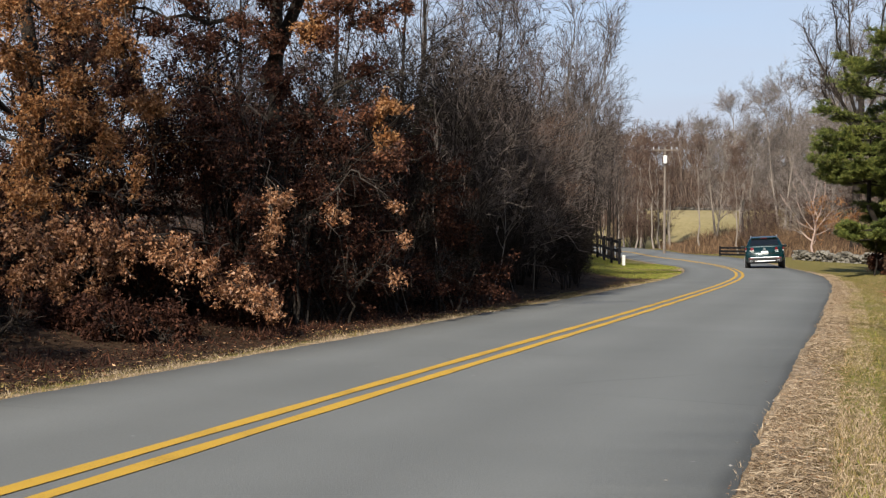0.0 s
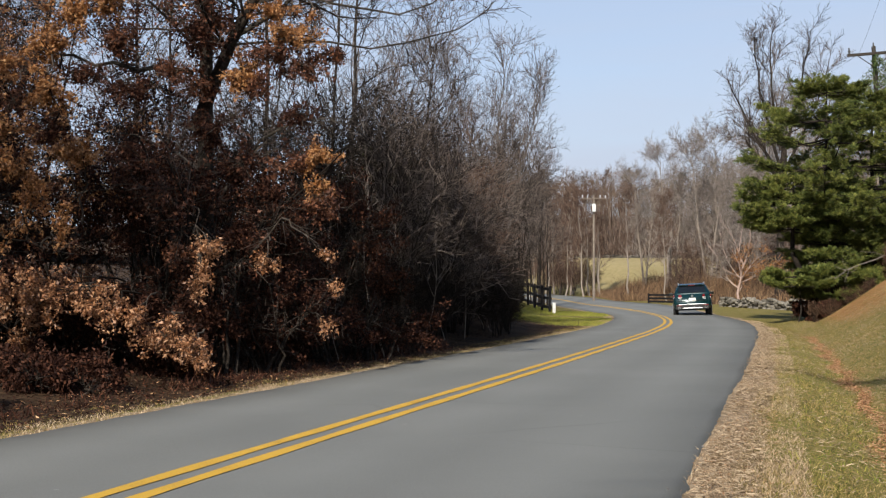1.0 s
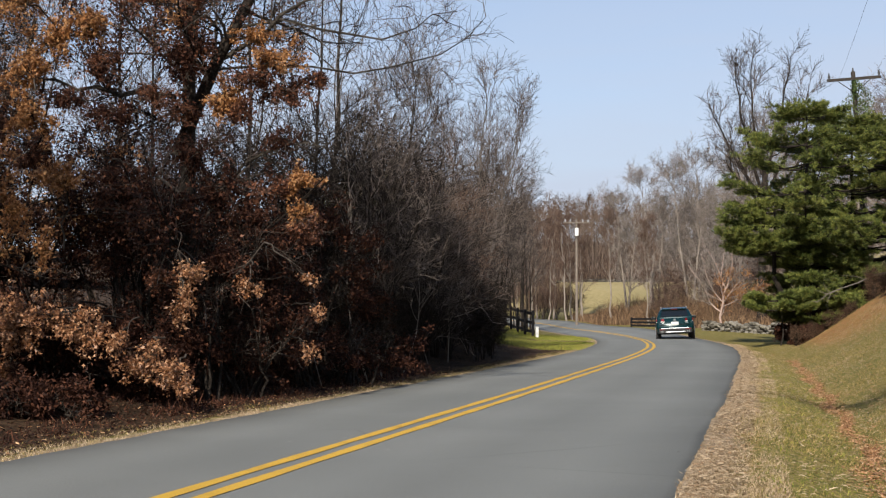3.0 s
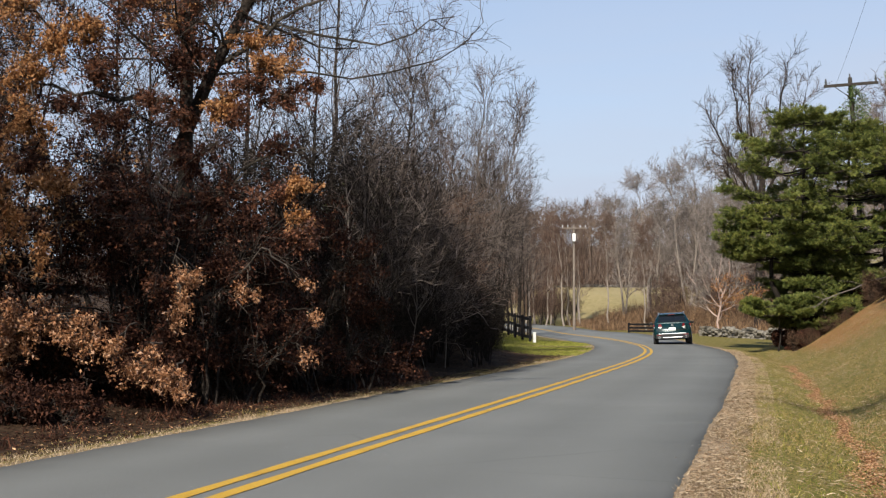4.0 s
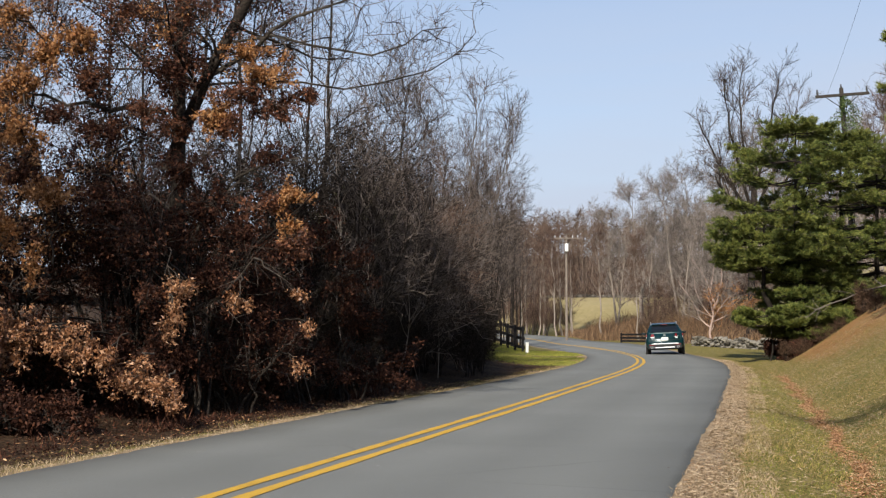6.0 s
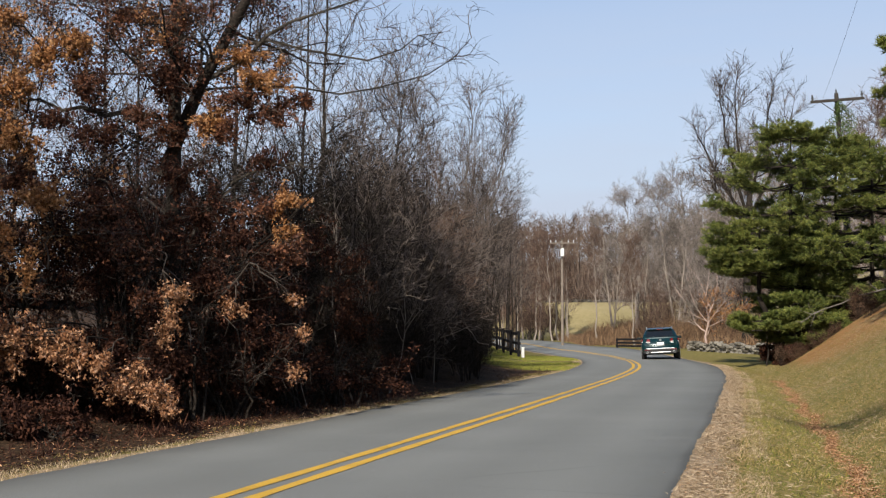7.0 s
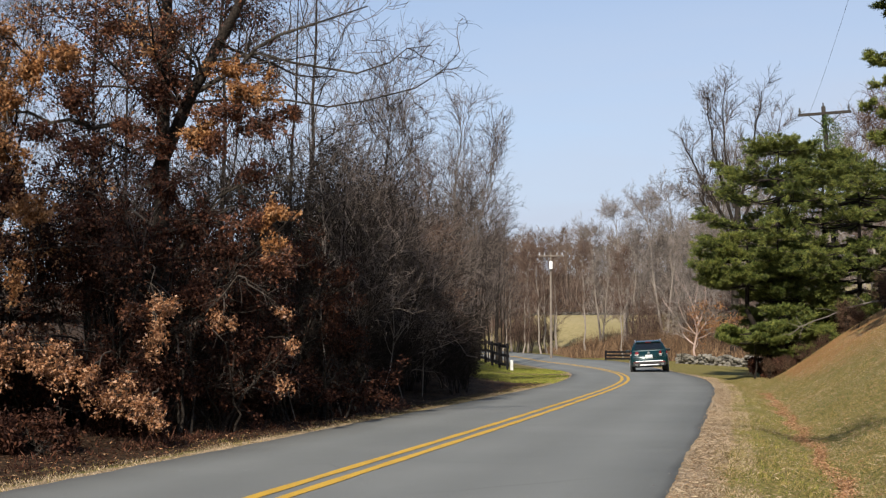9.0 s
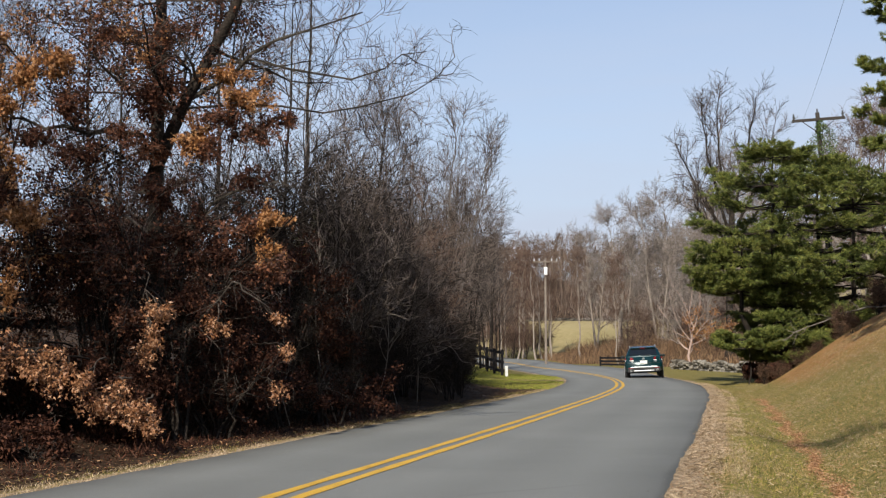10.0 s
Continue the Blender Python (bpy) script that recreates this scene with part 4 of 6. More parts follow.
        again(shaded_shrub if y < 27 and i % 5 else bushes[int(rng.integers(3))], x, y, rng.uniform(0, 360), rng.uniform(0.75, 1.15))
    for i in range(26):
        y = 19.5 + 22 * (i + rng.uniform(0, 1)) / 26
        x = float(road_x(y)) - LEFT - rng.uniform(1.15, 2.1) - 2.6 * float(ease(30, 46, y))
        again(shaded_shrub, x, y, rng.uniform(0, 360), rng.uniform(0.3, 0.5))
    for x, y, k in ((19.5, 124, 1.15), (21.5, 127, 1.1), (23.5, 123, 1.3), (25.5, 126, 1.2), (9.8, 144, 1.0), (11.2, 148, 1.1), (8.6, 150, 1.2), (12.6, 152, 0.9), (9.2, 155, 1.0), (10.0, 159, 1.1), (7.8, 161, 1.2), (8.8, 165, 1.2), (6.4, 152, 1.0),
                    (18.5, 110, 1.0), (21.0, 106, 1.1), (23.5, 103, 1.2), (16.5, 106, 0.8), (26, 108, 1.3)):
        again(bushes[2], x, y, 53 * x + 31 * y, k)
    for i in range(10):
        y = 68 + 55 * (i + rng.uniform(0, 1)) / 10
        x = float(road_x(y)) - LEFT - rng.uniform(5.5, 8)
        again(bushes[int(rng.integers(3))], x, y, rng.uniform(0, 360), rng.uniform(0.9, 1.5))


def pine_tree(seed, height, radius, at, base=0.12, label="", lean=(0, 0), leaders=(), gap=0.075, tufts=7, needles=9, square=1.8):
    """A white pine: whorls of long level boughs, each a flat plate of twigs with upturned needle tufts."""
    rng = np.random.default_rng(seed)
    stems, rows, rad = [], [], []
    for dx, dy, h, b0, rr in ((lean[0], lean[1], height, base, radius),) + tuple(leaders):
        l0, r0 = stem(rng, h, 0.017 * height, 12, (dx, dy), 0.025, 0.12)
        if dx and leaders:
            l0[0, :, 0] = dx * np.clip(np.linspace(0, 1, 12) * 2.2, 0, 1)
        stems.append(tubes(l0, r0, 9))
        z = b0
        while z < 0.985:
            k = int(rng.integers(6, 10))
            a0 = rng.uniform(0, 6.28)
            q = (z - b0) / (1 - b0)
            for j in range(k):
                a = a0 + j * 6.28 / k + rng.normal(0, 0.3)
                reach = rr * (1 - q ** square) ** 0.75 * (0.75 + 0.25 * min(1.0, q / 0.25)) * rng.uniform(0.75, 1.12) + 0.22
                w = np.linspace(0, 1, 7)
                c = l0[0, int(z * 11)]
                rise = rng.uniform(-0.03, 0.08) + 0.35 * max(0.0, q - 0.55)
                ln = np.stack([c[0] + np.cos(a) * reach * w, c[1] + np.sin(a) * reach * w, z * h + rng.normal(0, 0.06) + reach * (rise * w + 0.14 * w ** 3 - 0.07 * np.sin(w * 3.14))], -1)
                rows.append(ln + rng.normal(0, 0.03, ln.shape) * w[:, None])
                rad.append(np.linspace(0.014 + 0.010 * reach, 0.007, 7))
            z += gap * rng.uniform(0.75, 1.3)
    l1, r1 = np.array(rows), np.array(rad)
    l2, r2 = sprout(rng, l1, r1, 14, 0.35, 1, 0.32 * radius, 50, 5, 0.1, 0.03, 0.5, 0.4, 0.55, 0.006)
    l2[:, :, 2] = l2[:, :1, 2] + (l2[:, :, 2] - l2[:, :1, 2]) * 0.14 + 0.07 * np.linspace(0, 1, 5) ** 2
    l3, r3 = sprout(rng, l2, r2, 5, 0.2, 1, 0.16 * radius, 45, 3, 0.1, 0.05, 0.6, 0.4, 0.4, 0.005)
    l3[:, :, 2] = l3[:, :1, 2] + (l3[:, :, 2] - l3[:, :1, 2]) * 0.3 + 0.03 * np.linspace(0, 1, 3)
    who = np.repeat(np.arange(len(l3)), tufts)
    t = rng.uniform(0.25, 1.05, (len(who), 1))
    tuft = l3[who, 0] * (1 - t) + l3[who, 2] * t + rng.normal(0, 0.022, (len(who), 3))
    aim = unit(unit(l3[who, 2] - l3[who, 0]) + np.array((0, 0, 0.28)))
    k = np.repeat(np.arange(len(tuft)), needles)
    d = unit(aim[k] + rng.normal(size=(len(k), 3)) * 0.5)
    s = unit(np.cross(d, rng.normal(size=d.shape))) * 0.010
    ln = rng.uniform(0.08, 0.16, (len(k), 1))
    b = tuft[k]
    v = np.stack([b + s, b - s, b + d * ln], 1).reshape(-1, 3)
    f = np.arange(len(k) * 3).reshape(-1, 3)
    return tree_thing("pine_tree", joined(stems + [tubes(l1, r1, 5)]), joined([tubes(l2, r2, 3), tubes(l3, r3, 3)]), at, label, bark, twig, [("needles", (v, f), needle, "long green needles in tufts")])


def shading_oak():
    """An unseen oak added on the bank beside the verge, one long leafy limb of which is placed to shade the ditch."""
    rng = np.random.default_rng(81)
    x, y = 4.3, -0.4
    z = float(land(x, y)) - 0.05
    l0, r0 = stem(rng, 9.6, 0.16, 12, (0.3, -0.3), 0.03, 0.25)
    w = np.linspace(0, 1, 9)[:, None]
    limb = (np.array((0.1, 0.0, 8.2 - z)) * (1 - w) + np.array((-3.45, 5.1, 9.1 - z)) * w + np.array((0, 0, 0.3)) * np.sin(3.14 * w))[None]
    lr = np.linspace(0.08, 0.02, 9)[None]
    l1, r1 = sprout(rng, l0, r0, 9, 0.7, 0.98, 1.4, 45, 6, 0.15, 0.1, 0.4, 0.25, 0.4, 0.012)
    l2, r2 = sprout(rng, limb, lr, 40, 0.25, 1, 1.1, 60, 5, 0.2, 0.0, 0.5, 0.3, 0.2, 0.008)
    leaves = lobed_leaves(rng, tips(rng, l2, 42, 0.1, 0.09), 0.08)
    tree_thing("oak_tree", tubes(l0, r0, 10), joined([tubes(l1, r1, 5), tubes(l2, r2, 3)]), (x, y), "unseen roadside oak, added so that its long leafy limb shades the verge", bark, oak_twig,
               [("limb", tubes(limb, lr, 8), oak_bark, ""), ("leaves", leaves, russet_leaf, "withered russet leaves")])


def pale_stemmed_tree(x, y):
    """A small tree by the stone wall: a short trunk forking low into a fan of pale stems, russet leaves on one side."""
    rng = np.random.default_rng(63)
    w = np.linspace(0, 1, 8)
    ls, rs = [], []
    base, br = stem(rng, 2.2, 0.085, 8, (-0.1, 0), 0.06, 0.6)
    # each stem: how far it spreads, its height, where it leaves the trunk, its thickness
    for dx, dy, h, j, r in ((-2.1, 0.2, 4.2, 4, 0.05), (-1.3, -0.5, 4.8, 6, 0.035), (-0.75, 0.5, 6.0, 7, 0.045), (-0.35, -0.4, 4.3, 7, 0.03), (0.15, 0.2, 5.3, 7, 0.045), (0.75, -0.3, 6.1, 6, 0.05),
                            (1.15, 0.5, 4.3, 7, 0.03), (1.8, 0.2, 3.7, 6, 0.03), (2.5, -0.2, 3.0, 5, 0.025), (1.4, 0.4, 2.7, 3, 0.025), (-1.7, -0.3, 3.0, 6, 0.025)):
        p = base[0, j]
        kink = np.cumsum(rng.normal(0, 0.10, (8, 3)) * np.array((1, 1, 0.5)), 0)
        kink -= kink[0]
        ls.append(np.stack([p[0] + dx * w, p[1] + dy * w, p[2] + (h - p[2]) * w ** (1.35 if dx < -1 else 1.0)], -1) + kink)
        rs.append(r * (1 - 0.7 * w))
    l0, r0 = np.array(ls), np.array(rs)
    l1, r1 = sprout(rng, l0, r0, 9, 0.2, 1, 1.3, 36, 6, 0.2, 0.2, 0.5, 0.3, 0.4, 0.014)
    l2, r2 = sprout(rng, l1, r1, 6, 0.2, 1, 0.7, 40, 5, 0.18, 0.1, 0.6, 0.4, 0.4, 0.008)
    l3, r3 = sprout(rng, l2, r2, 4, 0.2, 1, 0.35, 40, 4, 0.2, 0.05, 0.7, 0.5, 0.3, 0.006)
    mid = l2.mean(1)
    n = noise_at(mid * 1.3, 14)
    leaves = leaf_faces(rng, tips(rng, l2[(mid[:, 0] > -0.4) & (mid[:, 2] < 3.9) & (n > -0.2)], 22, 0.1, 0.16), 0.13)
    late = leaf_faces(rng, tips(rng, l2[(mid[:, 0] > 0.2) & (mid[:, 2] > 3.2) & (n > 0.35)], 12, 0.1, 0.12), 0.11)
    tree_thing("small_tree", joined([tubes(base, br, 9), tubes(l0, r0, 8)]), joined([tubes(l1, r1, 5), tubes(l2, r2, 4), tubes(l3, r3, 3)]), (x, y), "small pale-stemmed tree with russet leaves beside the stone wall", white_bark, pale_twig,
               [("leaves", leaves, oak_leaf, "withered orange leaves"), ("leaves", late, russet_leaf, "withered russet leaves")])


def build_right_side():
    shading_oak()
    pine_tree(201, 9.7, 3.9, (13.6, 50.0), 0.43, "bushy white pine with level boughs at the foot of the bank", leaders=((-1.4, -0.6, 6.1, 0.62, 1.8), (0.5, 0.6, 5.4, 0.2, 1.5)), gap=0.10, tufts=9, square=2.2)
    pine_tree(202, 8.0, 4.4, (17.2, 50.8), 0.16, "broad green pine on top of the bank", gap=0.125, tufts=9, square=2.6)
    pine_tree(206, 9.8, 3.5, (16.4, 52.8), 0.12, "dense dark pine behind the bank", gap=0.085, tufts=8, square=2.4)
    pine_tree(203, 13.0, 2.3, (13.0, 30.0), 0.26, "tall dark pine on top of the bank", tufts=9)
    pine_tree(205, 3.7, 1.0, (-2.55, 26.5), 0.1, "small dark cedar among the bare trees", gap=0.05)
    # added as a small tree in place of the big pine's lowest bough
    pine_tree(204, 2.1, 1.5, (12.0, 48.0), 0.72, "low spreading pine put in for the big pine's lowest bough", gap=0.16)
    # shade-coloured bushes that fill the hollow, where the pines' shade lies
    for i, (x, y, h, w) in enumerate(((19.2, 58.0, 3.0, 2.4), (18.2, 59.0, 2.6, 2.4), (12.8, 49.4, 0.6, 1.1), (13.2, 47.8, 0.6, 1.1), (14.2, 51.4, 1.2, 1.5), (15.2, 51.8, 1.5, 1.9), (16.0, 50.6, 1.6, 2.0), (14.3, 53.4, 1.3, 1.6), (15.0, 54.6, 1.6, 2.0), (16.2, 53.6, 1.8, 2.2), (18.3, 51.2, 0.9, 1.7), (20.2, 52.0, 1.2, 1.8))):
        leafy_bush(161 + i, h, w, shaded_leaf, "withered bush in near-black leaves, put in for the shade under the pines", (x, y), leaf=0.1)
    # the large bare tree behind the pines
    rng = np.random.default_rng(75)
    l0, r0 = stem(rng, 12.0, 0.3, 10, (0.2, 0), 0.05, 0.7)
    w = np.linspace(0, 1, 9)[:, None]
    limb = np.stack([np.array((0.2 * h / 12, 0, h)) + np.array((math.sin(radians(a)) * g, q, math.cos(radians(a)) * g)) * w + np.array((math.copysign(0.25, a), 0, 0)) * np.sin(3.14 * w) + rng.normal(0, 0.12, (9, 3)) * w
                     for h, a, g, q in ((9.6, -26, 8.6, 0.6), (10.2, -13, 9.8, -1.0), (11.6, -3, 9.2, 0.8), (10.6, 12, 10.2, -0.7), (9.4, 24, 9.8, 1.0), (9.0, 36, 7.8, 0.3), (9.4, -40, 4.8, -0.4))])
    lr = np.linspace(0.14, 0.03, 9)[None] * np.ones((7, 1))
    l2, r2 = sprout(rng, limb, lr, 14, 0.15, 1, 3.4, 36, 7, 0.14, 0.12, 0.5, 0.25, 0.5, 0.022)
    l3, r3 = sprout(rng, l2, r2, 9, 0.2, 1, 1.6, 40, 5, 0.16, 0.1, 0.5, 0.35, 0.4, 0.016)
    l4, r4 = sprout(rng, l3, r3, 4, 0.2, 1, 0.7, 40, 4, 0.18, 0.1, 0.7, 0.5, 0.3, 0.012)
    tree_thing("bare_tree", joined([tubes(l0, r0, 10), tubes(limb, lr, 7)]), joined([tubes(l2, r2, 5), tubes(l3, r3, 4), tubes(l4, r4, 3)]), (20.6, 88), "large leafless tree with forked limbs behind the pines", bark, twig, scale=0.96)
    # grey bare trees round the bend
    tr, cr, _, _ = bare_tree(61, 14.5, 0.17, 16, 0.32, 48, 0.25, (8, 6, 3), 0.2, fine=0.012, stems=2, fan=(0.03, 0.12))
    grey = tree_thing("bare_tree", tr, cr, (19.0, 128), "slender leafless grey tree beyond the bend", pale_bark, pale_twig, group="grey trees beyond the bend")
    for x, y, a, s in ((21.5, 122, 60, 1.0), (24.5, 133, 120, 1.1), (27, 126, 190, 1.05), (29.5, 137, 240, 1.15), (24.5, 112, 300, 1.0), (33, 130, 20, 1.2), (17.5, 140, 80, 0.9), (37, 120, 150, 1.2), (28, 104, 33, 1.15), (33, 96, 95, 1.1)):
        again(grey, x, y, a, s)
    # slim pale trunks on the far verge of the bend
    tr, cr, _, _ = bare_tree(62, 11.5, 0.10, 12, 0.26, 38, 0.3, (7, 5, 4), 0.25, fine=0.011, lean=(0.9, 0.3), wave=0.016)
    slim = tree_thing("bare_tree", tr, cr, (10.6, 139), "slim leafless tree with pale trunk on the far verge", pale_bark, twig_red, group="slim trees on the far verge")
    for x, y, a, s in ((11.6, 143, 50, 1.1), (9.8, 150, 140, 1.15), (8.9, 146, 210, 0.95), (12.8, 147, 280, 1.05), (8.2, 157, 330, 1.2), (10.9, 161, 20, 1.2), (6.6, 163, 70, 1.25), (14.5, 128, 70, 1.0), (17.3, 118, 10, 0.9), (4.5, 172, 120, 1.3), (7.4, 150, 15, 0.9), (5.6, 156, 95, 1.05), (9.3, 166, 170, 1.1), (3.2, 162, 260, 1.1), (12.2, 137, 310, 0.8), (7.6, 170, 200, 1.1), (15.8, 110, 45, 0.75), (21.3, 60, 45, 1.0), (22.6, 63, 130, 1.1)):
        again(slim, x, y, a, s)
    pale_stemmed_tree(15.5, 77.0)
    # brush on the bank under the pines
    tr, cr, _, _ = bare_tree(64, 2.2, 0.028, 6, 0.5, 50, 0.05, (5, 5, 3), 0.04, stems=6, fine=0.007)
    b = tree_thing("bank_brush", tr, cr, (13.9, 42.6), "tangled brown brush on top of the bank", bark, brown_twig, scale=0.5, category="brush", group="brush on the bank")
    for x, y, a, s in ((15.0, 42.0, 60, 1.0), (16.2, 41.5, 130, 1.1), (14.6, 44.5, 220, 0.7), (17.4, 42.5, 290, 1.2), (16.0, 44.5, 20, 1.2), (17.8, 45.5, 10, 1.4), (15.4, 46.5, 110, 0.75), (18.6, 40.0, 210, 1.3),
                       (12.3, 46.9, 15, 0.6), (12.9, 46.6, 80, 0.65), (13.5, 46.2, 160, 0.7), (14.1, 45.8, 240, 0.6), (14.9, 45.2, 300, 0.75), (15.7, 43.9, 35, 0.7), (16.6, 43.2, 115, 0.7),
                       (13.6, 40.6, 75, 0.55), (14.8, 39.8, 150, 0.6), (14.6, 48.2, 20, 0.8)):
        again(b, x, y, a, s * (0.62 if s < 0.8 else 0.55))


def fallen_branch():
    """A bare dead branch lying in the brush on the bank."""
    rng = np.random.default_rng(66)
    root = tagged(new("fallen_branch"), "pale bare fallen branch caught in the brush on the bank", "branch")
    a, b = (16.2, 43.4, float(land(16.2, 43.4)) + 0.1), (12.5, 45.0, 1.65)
    w = np.linspace(0, 1, 9)[:, None]
    ln = (np.array(a) * (1 - w) + np.array(b) * w + np.array((0, 0, 0.25)) * np.sin(3.14 * w) + rng.normal(0, 0.04, (9, 3)))[None]
    rd = np.linspace(0.04, 0.014, 9)[None]
    l1, r1 = sprout(rng, ln, rd, 12, 0.15, 1, 0.8, 55, 5, 0.25, 0.1, 0.5, 0.3, 0.3, 0.012)
    child("stem", raw_mesh("stem", *joined([tubes(ln, rd, 5), tubes(l1, r1, 5)]), grey_bark, True), root)


def brush_stuff(name, label, x0, x1, y0, y1, count, h, mat, seed, width=0.05):
    """A stand of tall dry stalks, too many to count."""
    rng = np.random.default_rng(seed)
    x, y = rng.uniform(x0, x1, count), rng.uniform(y0, y1, count)
    p = np.stack([x, y, land(x, y) - 0.05], -1)
    ln = (h * rng.uniform(0.4, 1.0, count) * (0.7 + 0.45 * np.sin(x * 0.9) * np.sin(y * 0.7 + 1)))[:, None]
    d = unit(rng.normal(size=(count, 3)) * np.array([0.3, 0.3, 0]) + np.array([0, 0, 1]))
    s = unit(np.cross(d, rng.normal(size=d.shape))) * width / 2
    bend = rng.normal(size=(count, 3)) * np.array([0.2, 0.2, 0]) * ln
    v = np.stack([p - s, p + s, p + d * ln * 0.6 + s * 0.8, p + d * ln * 0.6 - s * 0.8, p + d * ln + bend], 1).reshape(-1, 3)
    i = np.arange(count)[:, None] * 5
    f = np.concatenate([i + np.array([[0, 1, 2]]), i + np.array([[0, 2, 3]]), i + np.array([[3, 2, 4]])])
    return tagged(new(name, raw_mesh(name, v, f, mat)), label, "brush", kind="stuff")


def build_far_woods():
    """The wooded hill behind the field: many bare trees, each a trunk with boughs and twigs."""
    rng = np.random.default_rng(90)
    pieces = []
    count = 560
    x = rng.uniform(-75, 150, count)
    y = 212 + 165 * rng.uniform(0, 1, count)
    wide = np.abs(x) > 60
    z = land(x, y)
    h = rng.uniform(9, 13.5, count)
    w = np.linspace(0, 1, 5)
    line = np.zeros((count, 5, 3))
    line[:, :, 0] = x[:, None] + rng.normal(0, 0.8, (count, 1)) * w
    line[:, :, 1] = y[:, None]
    line[:, :, 2] = z[:, None] - 0.2 + h[:, None] * w
    rad = rng.uniform(0.09, 0.17, (count, 1)) * (1 - 0.8 * w)
    pieces.append(tubes(line, rad, 5))
    l1, r1 = sprout(rng, line, rad, 12, 0.2, 1, 4.6, 52, 4, 0.14, 0.14, 0.4, 0.3, 0.4, 0.035)
    l2, r2 = sprout(rng, l1, r1, 13, 0.1, 1, 2.0, 45, 2, 0.15, 0.2, 0.7, 0.5, 0.3, 0.03)
    pieces += [tubes(l1, r1, 3), tubes(l2, r2, 3)]
    tagged(new("far_woods", raw_mesh("far_woods", *joined(pieces), hazed_twig)), "brown leafless woods on the hill beyond the field", "woods", kind="stuff")
    brush_stuff("woodland_undergrowth", "brown undergrowth at the foot of the far woods", -70, 140, 208, 380, 26000, 4.5, hazed_twig, 91, 0.10)


def build_brush():
    brush_stuff("tall_brush", "tall russet dry brush behind the bend", 16.6, 27, 100, 122, 24000, 3.3, brush, 92, 0.028)
    brush_stuff("verge_brush", "tan dry grass on the far verge", 11.5, 16, 112, 150, 6500, 1.15, brush, 93, 0.03)
    brush_stuff("field_brush", "brown weeds and saplings at the foot of the field", 14.5, 21, 120, 150, 4200, 2.3, brush, 95, 0.03)
    brush_stuff("bank_brush_grass", "tan dry grass between wall and trees", 16, 30, 84, 100, 5000, 1.5, brush, 94, 0.05)


# ---- verges ----


def blades(name, label, count, place, mat, height, width, seed, category="grass"):
    rng = np.random.default_rng(seed)
    x, y, scale = place(rng, count)
    n = len(x)
    p = np.stack([x, y, land(x, y) - 0.01], -1)
    ln = (height * rng.uniform(0.5, 1.2, n) * scale)[:, None]
    d = unit(rng.normal(size=(n, 3)) * np.array([0.75, 0.75, 0]) + np.array([0, 0, 1]))
    s = unit(np.cross(d, rng.normal(size=d.shape))) * width / 2
    v = np.stack([p - s, p + s, p + d * ln + np.array([0, 0, -0.12]) * ln * rng.uniform(0, 1, (n, 1))], 1).reshape(-1, 3)
    return tagged(new(name, raw_mesh(name, v, np.arange(n * 3).reshape(-1, 3), mat)), label, category, kind="stuff")


def patches(x, y, seed):
    """Uneven patches of about -1 to 1, with no grain in any one direction."""
    rng = np.random.default_rng(seed + 400)
    out = np.zeros(len(x))
    for f in (0.7, 1.3, 2.4, 4.6):
        a, ph, q = rng.uniform(0, 6.28, 14), rng.uniform(0, 6.28, 14), f * rng.uniform(0.7, 1.4, 14)
        out += np.sin(np.outer(x, np.cos(a) * q) + np.outer(y, np.sin(a) * q) + ph).sum(1) / 5.0 * (0.9 if f < 2 else 0.6)
    return out * 0.7


def scatter(u0, u1, y0, y1, side, clump, seed, power=1.6):
    """Places beside the road, thicker near the camera; side 1 is the outer edge, -1 the inner one."""
    def place(rng, count):
        y = y0 + (y1 - y0) * rng.uniform(0, 1, count) ** power
        u = rng.uniform(u0, u1, count)
        x = road_x(y) + (RIGHT + u if side > 0 else -LEFT - u)
        k = patches(x * clump, y * clump, seed)
        on = k + rng.normal(0, 1.0, count) > -0.4
        return x[on], y[on], np.clip(0.8 + 0.35 * k[on], 0.35, 1.5)
    return place


def fallen(name, label, count, place, size, seed, mat):
    rng = np.random.default_rng(seed)
    x, y, _ = place(rng, count)
    p = np.stack([x, y, land(x, y) + rng.uniform(0.005, 0.04, len(x))], -1)
    v, f = leaf_faces(rng, p, size, 0.0)
    v = v.reshape(-1, 4, 3)
    v[:, :, 2] = p[:, None, 2] + (v[:, :, 2] - p[:, None, 2]) * 0.4
    v[:, :, 2] = np.maximum(v[:, :, 2], p[:, None, 2] - 0.004)
    return tagged(new(name, raw_mesh(name, v.reshape(-1, 3), f, mat)), label, "leaf litter", kind="stuff")


